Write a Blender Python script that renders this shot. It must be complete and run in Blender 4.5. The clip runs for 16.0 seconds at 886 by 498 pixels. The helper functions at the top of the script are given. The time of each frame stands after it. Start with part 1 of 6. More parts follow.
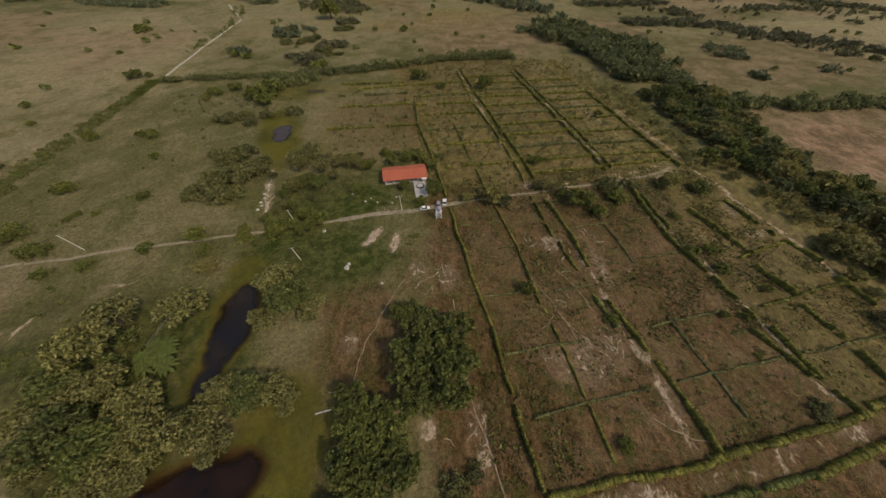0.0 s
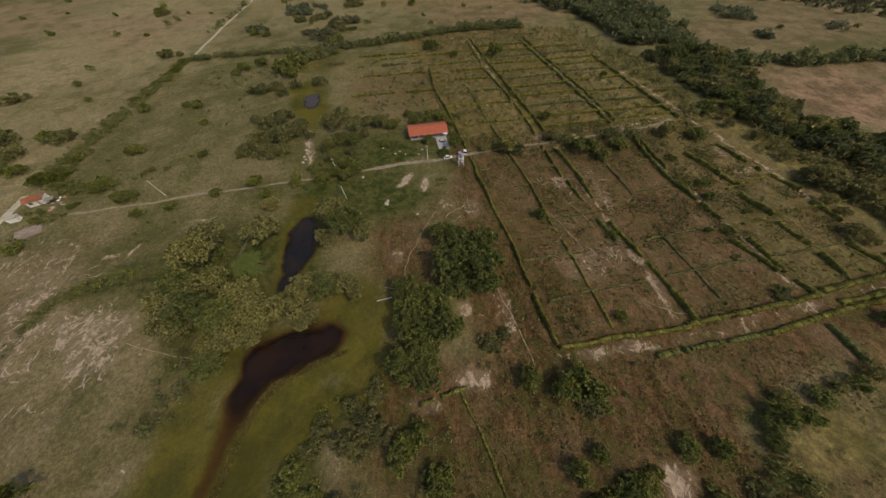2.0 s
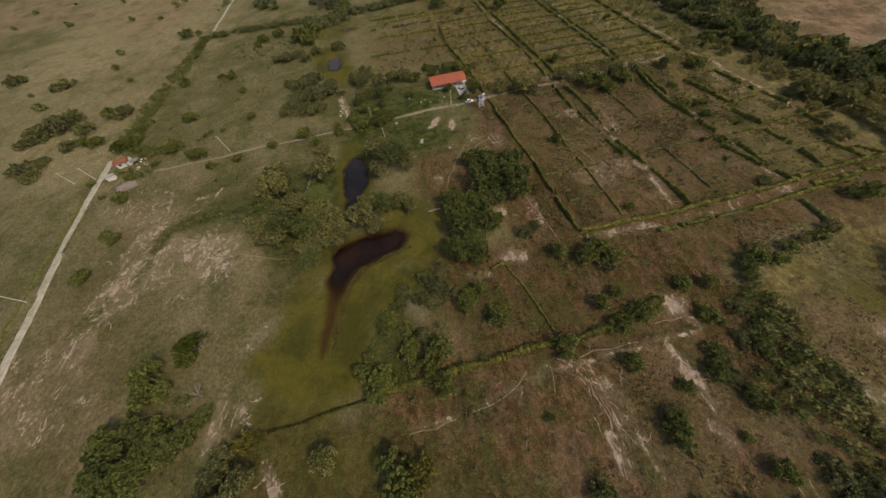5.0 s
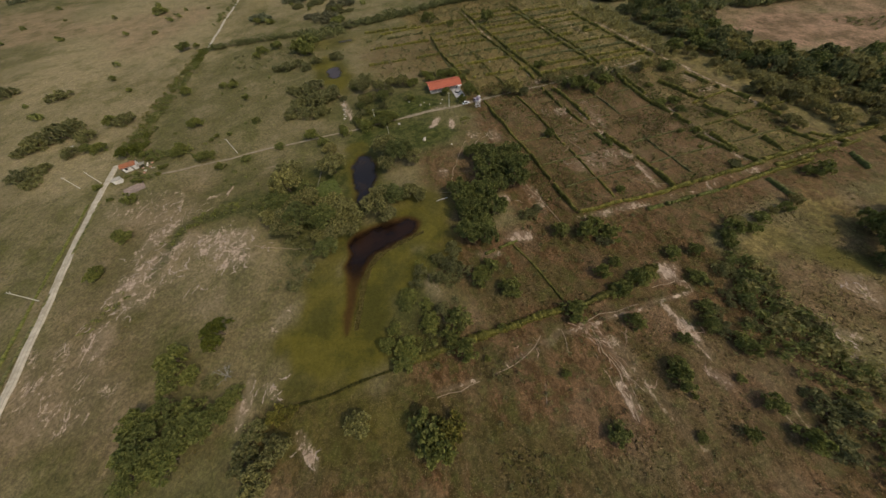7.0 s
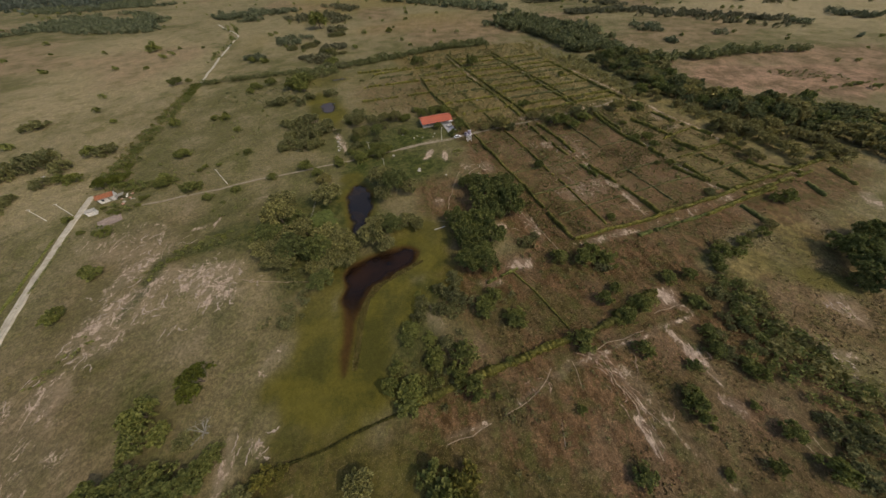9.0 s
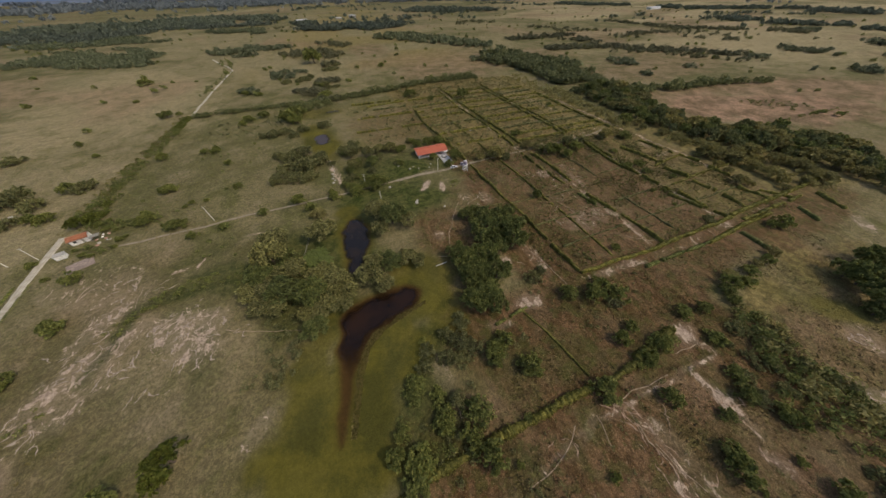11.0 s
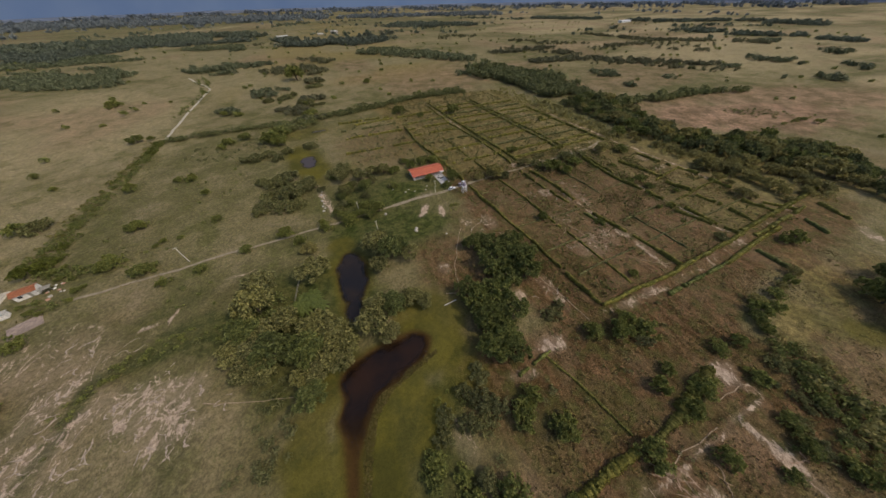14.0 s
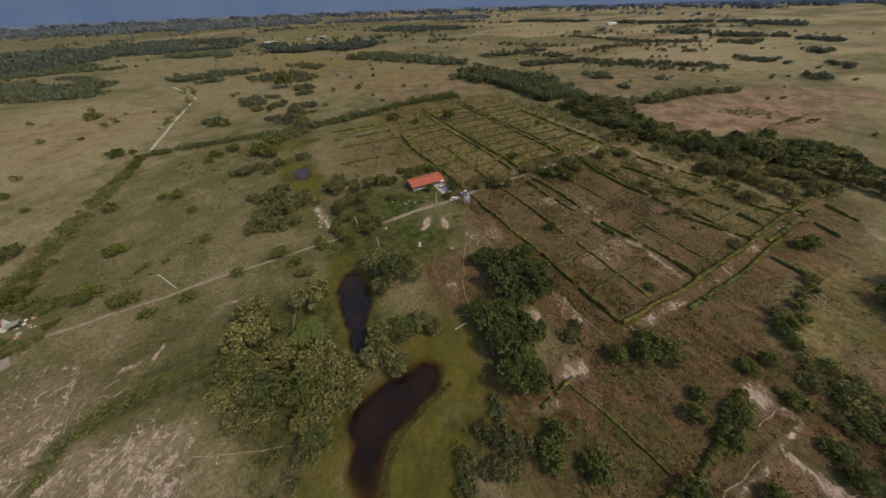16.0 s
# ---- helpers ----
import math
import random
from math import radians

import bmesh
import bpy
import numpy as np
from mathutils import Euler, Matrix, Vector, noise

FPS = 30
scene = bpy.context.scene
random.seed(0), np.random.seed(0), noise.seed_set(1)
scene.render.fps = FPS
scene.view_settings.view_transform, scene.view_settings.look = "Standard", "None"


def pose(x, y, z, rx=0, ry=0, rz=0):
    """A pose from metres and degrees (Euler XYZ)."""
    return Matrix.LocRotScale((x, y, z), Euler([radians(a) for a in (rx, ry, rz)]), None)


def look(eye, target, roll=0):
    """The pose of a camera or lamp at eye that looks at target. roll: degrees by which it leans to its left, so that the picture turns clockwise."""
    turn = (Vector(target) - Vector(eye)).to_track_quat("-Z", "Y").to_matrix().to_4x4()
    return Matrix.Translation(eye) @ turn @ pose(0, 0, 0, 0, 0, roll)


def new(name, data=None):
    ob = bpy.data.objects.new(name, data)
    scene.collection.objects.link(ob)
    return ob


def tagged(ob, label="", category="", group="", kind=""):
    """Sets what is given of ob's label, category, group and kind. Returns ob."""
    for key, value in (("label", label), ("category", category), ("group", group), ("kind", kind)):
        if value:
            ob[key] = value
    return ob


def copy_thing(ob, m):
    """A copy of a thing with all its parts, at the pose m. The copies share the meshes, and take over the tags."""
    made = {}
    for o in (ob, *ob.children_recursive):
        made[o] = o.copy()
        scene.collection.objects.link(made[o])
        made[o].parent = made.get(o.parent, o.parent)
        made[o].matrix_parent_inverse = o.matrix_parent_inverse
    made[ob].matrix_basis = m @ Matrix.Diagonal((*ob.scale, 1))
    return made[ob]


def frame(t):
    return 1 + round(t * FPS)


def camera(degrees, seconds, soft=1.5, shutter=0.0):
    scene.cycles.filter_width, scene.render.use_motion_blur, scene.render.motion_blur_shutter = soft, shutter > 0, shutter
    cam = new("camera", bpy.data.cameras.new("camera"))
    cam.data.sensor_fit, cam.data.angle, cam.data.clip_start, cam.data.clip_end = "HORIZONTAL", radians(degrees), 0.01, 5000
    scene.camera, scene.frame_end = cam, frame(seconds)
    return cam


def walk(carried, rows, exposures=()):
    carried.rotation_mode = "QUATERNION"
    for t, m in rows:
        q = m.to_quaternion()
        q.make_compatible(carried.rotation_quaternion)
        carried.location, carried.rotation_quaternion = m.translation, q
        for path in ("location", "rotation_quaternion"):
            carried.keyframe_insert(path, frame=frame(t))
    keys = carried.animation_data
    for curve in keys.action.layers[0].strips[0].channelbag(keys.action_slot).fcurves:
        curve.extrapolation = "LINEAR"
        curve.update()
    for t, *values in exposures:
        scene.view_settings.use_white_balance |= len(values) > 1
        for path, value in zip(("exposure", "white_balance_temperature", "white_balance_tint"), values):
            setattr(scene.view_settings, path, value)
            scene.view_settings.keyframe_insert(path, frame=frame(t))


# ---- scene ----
cam = camera(121.3, 16.0, 1.55)
PATH = [
    (0.0, (-22.03, 13.95, 81.04), (-17.42, 49.77, 33.13), 1.25),
    (0.5, (-24.98, 7.44, 81.25), (-20.58, 42.74, 32.93), 0.79),
    (1.0, (-28.28, 0.31, 81.42), (-24.10, 35.11, 32.72), 0.46),
    (1.5, (-31.73, -6.97, 81.27), (-28.07, 27.01, 31.96), -0.58),
    (2.0, (-34.85, -14.01, 81.14), (-31.54, 19.76, 31.65), -1.43),
    (2.5, (-38.57, -20.59, 81.37), (-34.81, 13.26, 31.97), -1.15),
    (3.0, (-41.76, -26.38, 81.71), (-38.51, 7.50, 32.30), -2.44),
    (3.5, (-45.19, -31.90, 82.17), (-42.19, 1.72, 32.57), -3.16),
    (4.0, (-48.41, -37.09, 82.50), (-45.64, -4.11, 32.45), -4.05),
    (4.5, (-51.62, -41.71, 82.87), (-49.29, -9.94, 32.02), -5.60),
    (5.0, (-54.55, -46.08, 82.96), (-52.72, -15.50, 31.36), -7.17),
    (5.2, (-55.92, -47.92, 83.07), (-54.23, -17.54, 31.35), -7.78),
    (7.3, (-66.14, -56.55, 83.35), (-60.86, -23.84, 33.33), -4.64),
    (7.5, (-66.97, -56.41, 83.27), (-61.13, -23.26, 33.60), -4.03),
    (8.0, (-68.23, -55.88, 83.11), (-61.22, -21.69, 34.30), -2.85),
    (8.5, (-69.11, -54.75, 82.95), (-61.04, -19.38, 35.15), -2.38),
    (9.0, (-69.72, -53.01, 82.93), (-60.72, -16.82, 35.93), -1.75),
    (9.2, (-69.81, -52.24, 82.87), (-60.51, -15.64, 36.25), -1.51),
    (11.3, (-71.39, -41.46, 83.68), (-59.14, -2.12, 40.08), -1.08),
    (11.5, (-71.41, -40.37, 83.72), (-58.90, -0.86, 40.33), -1.01),
    (12.0, (-71.45, -37.63, 83.80), (-58.39, 2.17, 40.84), -0.93),
    (12.5, (-71.80, -34.97, 83.94), (-58.46, 5.05, 41.27), -1.57),
    (13.0, (-72.26, -32.11, 84.02), (-58.47, 8.02, 41.60), -1.57),
    (13.5, (-72.42, -29.39, 84.14), (-58.14, 10.67, 41.81), -1.52),
    (14.0, (-72.76, -26.61, 84.44), (-58.18, 12.94, 41.74), -1.36),
    (14.5, (-73.07, -23.99, 84.50), (-58.02, 15.50, 41.92), -1.15),
    (15.0, (-73.69, -21.56, 84.63), (-58.35, 17.74, 41.97), -1.42),
    (15.5, (-73.72, -19.04, 84.68), (-58.20, 20.37, 42.18), -1.63),
    (16.0, (-74.08, -16.32, 84.72), (-58.17, 23.07, 42.35), -1.81),
]
walk(cam, [(t, look(eye, aim, roll)) for t, eye, aim, roll in PATH],
     [(0.0, -0.45, 7800, 6.5), (5.0, -0.40, 7800, 6.5), (9.0, -0.29, 7360, 9), (12.5, -0.28, 7150, 9.5), (16.0, -0.31, 7200, 10)])

# ---- sky and sun ----
SUN_DIR = Vector((0.56, -0.36, 0.75)).normalized()
world = bpy.data.worlds.new("sky")
scene.world = world
world.use_nodes = True
wn, wl = world.node_tree.nodes, world.node_tree.links
sky = wn.new("ShaderNodeTexSky")
sky.sky_type = "NISHITA"
sky.sun_disc = False
sky.sun_elevation = math.asin(SUN_DIR.z)
sky.sun_rotation = math.atan2(SUN_DIR.x, SUN_DIR.y)
sky.altitude = 100
sky.air_density, sky.dust_density, sky.ozone_density = 1.0, 2.5, 1.0
wl.new(sky.outputs[0], wn["Background"].inputs[0])
wn["Background"].inputs[1].default_value = 0.19
sun_data = bpy.data.lights.new("sun", "SUN")
sun_data.energy, sun_data.angle, sun_data.color = 1.75, radians(1.2), (1.0, 0.91, 0.76)
sun = new("sun", sun_data)
sun.matrix_world = look(SUN_DIR * 500, (0, 0, 0))


# ---- small tools ----
def part(name, bm, material, parent=None, label=""):
    """Links a bmesh, or a ready mesh, as one object under parent."""
    if isinstance(bm, bmesh.types.BMesh):
        me = bpy.data.meshes.new(name)
        bm.to_mesh(me)
        bm.free()
    else:
        me = bm
    if material and not me.materials:
        me.materials.append(material)
    ob = new(name, me)
    if parent:
        ob.parent = parent
    if label:
        ob["label"] = label
    return ob


def empty(name, x, y, z=0.0, turn=0.0):
    ob = new(name)
    ob.empty_display_size = 0.5
    ob.matrix_basis = pose(x, y, z, 0, 0, turn)
    return ob


def box(bm, x, y, z, sx, sy, sz, turn=0.0, bevel=0.0):
    """A box centred at x, y with its foot at z."""
    m = pose(x, y, z + sz / 2, 0, 0, turn) @ Matrix.Diagonal((sx, sy, sz, 1))
    got = bmesh.ops.create_cube(bm, size=1, matrix=m)["verts"]
    if bevel:
        edges = list({e for v in got for e in v.link_edges})
        bmesh.ops.bevel(bm, geom=edges, offset=bevel, segments=1, affect="EDGES")
    return bm


def tube(bm, a, b, ra, rb, sides=7):
    a, b = Vector(a), Vector(b)
    m = Matrix.Translation((a + b) / 2) @ (b - a).to_track_quat("Z", "Y").to_matrix().to_4x4()
    bmesh.ops.create_cone(bm, cap_ends=True, segments=sides, radius1=ra, radius2=rb, depth=(b - a).length, matrix=m)
    return bm


def mesh_arrays(name, verts, quads):
    """A mesh of quads from arrays."""
    me = bpy.data.meshes.new(name)
    n, q = len(verts), len(quads)
    me.vertices.add(n)
    me.vertices.foreach_set("co", np.asarray(verts, np.float32).ravel())
    me.loops.add(4 * q)
    me.loops.foreach_set("vertex_index", np.asarray(quads, np.int32).ravel())
    me.polygons.add(q)
    me.polygons.foreach_set("loop_start", np.arange(0, 4 * q, 4, dtype=np.int32))
    me.polygons.foreach_set("loop_total", np.full(q, 4, np.int32))
    me.update(calc_edges=True)
    me.validate()
    return me


rng = np.random.default_rng(7)
LATTICE = rng.random((256, 256))


def smooth_noise(x, y, size, seed=0):
    """Value noise from 0 to 1 with cells of that size."""
    u, v = x / size + 37.7 * seed, y / size + 91.3 * seed
    i, j = np.floor(u).astype(int), np.floor(v).astype(int)
    a, b = u - i, v - j
    a, b = a * a * (3 - 2 * a), b * b * (3 - 2 * b)
    g = lambda p, q: LATTICE[p % 256, q % 256]
    return (g(i, j) * (1 - a) + g(i + 1, j) * a) * (1 - b) + (g(i, j + 1) * (1 - a) + g(i + 1, j + 1) * a) * b


def step(lo, hi, v):
    t = np.clip((v - lo) / (hi - lo), 0, 1)
    return t * t * (3 - 2 * t)


# ---- materials ----
def material(name, rough=0.8, metal=0.0):
    m = bpy.data.materials.new(name)
    m.use_nodes = True
    b = m.node_tree.nodes["Principled BSDF"]
    b.inputs["Roughness"].default_value = rough
    b.inputs["Metallic"].default_value = metal
    b.inputs["Specular IOR Level"].default_value = 0.25
    return m, m.node_tree.nodes, m.node_tree.links, b


def mixed(nodes, links, fac, a, b, mode="MIX"):
    """A colour mix; a, b and fac are sockets or values."""
    n = nodes.new("ShaderNodeMix")
    n.data_type, n.blend_type = "RGBA", mode
    for sock, val in ((n.inputs[0], fac), (n.inputs[6], a), (n.inputs[7], b)):
        if isinstance(val, bpy.types.NodeSocket):
            links.new(val, sock)
        elif isinstance(val, tuple):
            sock.default_value = (*val, 1)
        else:
            sock.default_value = val
    return n.outputs[2]


def noise_node(nodes, links, scale, detail=4, rough=0.6, coords=None, stretch=None, warp=0.0):
    n = nodes.new("ShaderNodeTexNoise")
    n.inputs["Scale"].default_value, n.inputs["Detail"].default_value = scale, detail
    n.inputs["Roughness"].default_value = rough
    n.inputs["Distortion"].default_value = warp
    if coords is None:
        coords = nodes.new("ShaderNodeTexCoord").outputs["Object"]
    if stretch:
        mp = nodes.new("ShaderNodeMapping")
        mp.inputs["Scale"].default_value, mp.inputs["Rotation"].default_value = stretch[:3], (0, 0, stretch[3])
        links.new(coords, mp.inputs[0])
        coords = mp.outputs[0]
    links.new(coords, n.inputs["Vector"])
    return n.outputs["Fac"]


def ramp(nodes, links, fac, lo, hi, a=0.0, b=1.0):
    n = nodes.new("ShaderNodeMapRange")
    n.interpolation_type = "SMOOTHSTEP"
    for i, v in enumerate((lo, hi, a, b)):
        n.inputs[i + 1].default_value = v
    links.new(fac, n.inputs[0])
    return n.outputs[0]


def math_node(nodes, links, op, a, b):
    n = nodes.new("ShaderNodeMath")
    n.operation = op
    for sock, val in ((n.inputs[0], a), (n.inputs[1], b)):
        if isinstance(val, bpy.types.NodeSocket):
            links.new(val, sock)
        else:
            sock.default_value = val
    return n.outputs[0]


def bump(nodes, links, b, height, strength, distance):
    n = nodes.new("ShaderNodeBump")
    n.inputs["Strength"].default_value, n.inputs["Distance"].default_value = strength, distance
    links.new(height, n.inputs["Height"])
    links.new(n.outputs[0], b.inputs["Normal"])


def plain(name, colour, rough=0.8, metal=0.0, grain=8.0, vary=0.25, stain=0.0):
    """A surface of one colour with grain at two scales."""
    m, n, l, b = material(name, rough, metal)
    f = noise_node(n, l, grain, 5)
    c = mixed(n, l, ramp(n, l, f, 0.3, 0.7), tuple(v * (1 - vary) for v in colour), tuple(min(1, v * (1 + vary)) for v in colour))
    if stain:
        s = ramp(n, l, noise_node(n, l, grain * 0.12, 4), 0.45, 0.7, 0, stain)
        c = mixed(n, l, s, c, tuple(v * 0.55 for v in colour))
    l.new(c, b.inputs["Base Color"])
    bump(n, l, b, f, 0.3, 0.02)
    return m


def leafy(name, dark, light, sheen=0.15):
    """Leaves whose tone varies from plant to plant and from leaf to leaf."""
    m, n, l, b = material(name, 0.62)
    geo, info = n.new("ShaderNodeNewGeometry"), n.new("ShaderNodeObjectInfo")
    c = mixed(n, l, geo.outputs["Random Per Island"], dark, light)
    tone = mixed(n, l, info.outputs["Random"], (0.86, 0.87, 0.90), (1.14, 1.12, 1.02))
    c = mixed(n, l, 1.0, c, tone, "MULTIPLY")
    l.new(c, b.inputs["Base Color"])
    b.inputs["Specular IOR Level"].default_value = sheen
    through_leaf, blend = n.new("ShaderNodeBsdfTranslucent"), n.new("ShaderNodeMixShader")
    l.new(c, through_leaf.inputs[0])
    blend.inputs[0].default_value = 0.32
    l.new(b.outputs[0], blend.inputs[1])
    l.new(through_leaf.outputs[0], blend.inputs[2])
    l.new(blend.outputs[0], n["Material Output"].inputs[0])
    return m


LEAF = {
    "tree": leafy("dark_green_leaves", (0.076, 0.098, 0.030), (0.240, 0.252, 0.084)),
    "pale": leafy("grey_olive_leaves", (0.034, 0.044, 0.012), (0.420, 0.392, 0.160), 0.3),
    "pale_green": leafy("olive_green_leaves", (0.050, 0.068, 0.020), (0.240, 0.262, 0.090), 0.3),
    "shrub": leafy("shrub_leaves", (0.092, 0.112, 0.031), (0.268, 0.276, 0.086)),
    "scrub": leafy("dry_scrub_leaves", (0.092, 0.100, 0.042), (0.265, 0.256, 0.112)),
    "yellow": leafy("yellowish_leaves", (0.09, 0.09, 0.02), (0.235, 0.212, 0.056)),
    "yellowgreen": leafy("fresh_green_leaves", (0.060, 0.080, 0.014), (0.150, 0.160, 0.036)),
    "hedge": leafy("hedge_leaves", (0.098, 0.102, 0.026), (0.310, 0.280, 0.072)),
    "banana": leafy("banana_leaves", (0.032, 0.052, 0.010), (0.285, 0.325, 0.090), 0.25),
    "grove": leafy("grove_leaves", (0.076, 0.090, 0.040), (0.232, 0.236, 0.098)),
    "olive": leafy("olive_scrub_leaves", (0.165, 0.152, 0.058), (0.370, 0.325, 0.130)),
    # distance haze is tinted into these leaf colours, bluer and paler
    "haze": leafy("haze_tinted_leaves", (0.140, 0.164, 0.182), (0.198, 0.222, 0.238), 0.05),
    "wood": leafy("far_wood_leaves", (0.100, 0.116, 0.066), (0.185, 0.198, 0.112)),
}
BARK = plain("bark", (0.13, 0.10, 0.075), 0.9, grain=6)
DRY_WOOD = plain("grey_dry_wood", (0.27, 0.25, 0.205), 0.85, grain=5)
POLE = plain("weathered_concrete", (0.68, 0.64, 0.54), 0.8, grain=3, stain=0.4)
STEEL = plain("galvanised_steel", (0.42, 0.43, 0.45), 0.45, 0.7)
CONCRETE = plain("pale_concrete", (0.46, 0.44, 0.42), 0.85, grain=1.5, stain=0.5)
WALL = plain("white_wall_paint", (0.74, 0.71, 0.66), 0.8, grain=1.2, stain=0.3)
WHITE = plain("white_paint", (0.78, 0.78, 0.80), 0.5, grain=2, vary=0.06)
LILAC = plain("faded_lilac_paint", (0.33, 0.28, 0.35), 0.6, grain=2)
MUD = plain("muddy_concrete", (0.30, 0.23, 0.19), 0.9, grain=0.9, vary=0.3, stain=0.6)
DARK = plain("dark_metal", (0.035, 0.035, 0.04), 0.5)
RUBBER = plain("black_rubber", (0.02, 0.02, 0.02), 0.9)
BRICK = plain("broken_pink_brick", (0.42, 0.24, 0.18), 0.9, grain=3)
RUBBLE = plain("pale_rubble", (0.42, 0.39, 0.34), 0.9, grain=3)


def glass_material():
    m, n, l, b = material("dark_window_glass", 0.08)
    b.inputs["Base Color"].default_value = (0.02, 0.025, 0.03, 1)
    b.inputs["Specular IOR Level"].default_value = 0.5
    return m


GLASS = glass_material()


def tile_material():
    """Clay roof tiles in courses, sun-bleached in places."""
    m, n, l, b = material("orange_clay_tiles", 0.75)
    f = noise_node(n, l, 1.4, 5)
    c = mixed(n, l, ramp(n, l, f, 0.3, 0.7), (0.38, 0.095, 0.055), (0.50, 0.145, 0.085))
    s = ramp(n, l, noise_node(n, l, 0.35, 3), 0.52, 0.75, 0, 0.4)
    c = mixed(n, l, s, c, (0.34, 0.12, 0.075))
    l.new(c, b.inputs["Base Color"])
    w = n.new("ShaderNodeTexWave")
    w.inputs["Scale"].default_value, w.bands_direction = 1.6, "X"
    l.new(n.new("ShaderNodeTexCoord").outputs["Object"], w.inputs["Vector"])
    bump(n, l, b, w.outputs["Fac"], 0.6, 0.05)
    return m


TILES = tile_material()
PALE_TILES = plain("faded_orange_tiles", (0.56, 0.235, 0.125), 0.8, grain=2.2, vary=0.2, stain=0.4)


def dirt_material(name, a, b_, wear):
    m, n, l, b = material(name, 0.95)
    f = noise_node(n, l, 0.5, 6)
    c = mixed(n, l, ramp(n, l, f, 0.3, 0.7), a, b_)
    c = mixed(n, l, ramp(n, l, noise_node(n, l, 0.16, 6, 0.7), 0.48, 0.66, 0, wear), c, (0.17, 0.145, 0.085))
    l.new(c, b.inputs["Base Color"])
    bump(n, l, b, f, 0.5, 0.1)
    return m


ROAD = dirt_material("pale_gravel", (0.36, 0.32, 0.25), (0.50, 0.45, 0.36), 0.3)
TRACK = dirt_material("dusty_track", (0.22, 0.18, 0.125), (0.33, 0.27, 0.195), 0.85)


def water_material(name, colour, rough=0.06, silt=None, gloss=0.25):
    m, n, l, b = material(name, rough)
    b.inputs["Specular IOR Level"].default_value = gloss
    c = colour
    if silt:
        c = mixed(n, l, ramp(n, l, noise_node(n, l, 0.07, 4), 0.38, 0.68), colour, silt)
        l.new(c, b.inputs["Base Color"])
    else:
        b.inputs["Base Color"].default_value = (*colour, 1)
    bump(n, l, b, noise_node(n, l, 1.5, 2), 0.05, 0.02)
    deep, clear, blend = n.new("ShaderNodeAttribute"), n.new("ShaderNodeBsdfTransparent"), n.new("ShaderNodeMixShader")
    deep.attribute_name = "deep"
    l.new(deep.outputs["Fac"], blend.inputs[0])
    l.new(clear.outputs[0], blend.inputs[1])
    l.new(b.outputs[0], blend.inputs[2])
    l.new(blend.outputs[0], n["Material Output"].inputs[0])
    return m


WATER_BLUE = water_material("dark_blue_pond_water", (0.013, 0.011, 0.012), 0.2, (0.030, 0.019, 0.012), 0.34)
WATER_BROWN = water_material("brown_pond_water", (0.010, 0.006, 0.005), 0.2, (0.026, 0.012, 0.006))
WATER_GREY = water_material("grey_pond_water", (0.062, 0.050, 0.052), 0.4, None, 0.1)


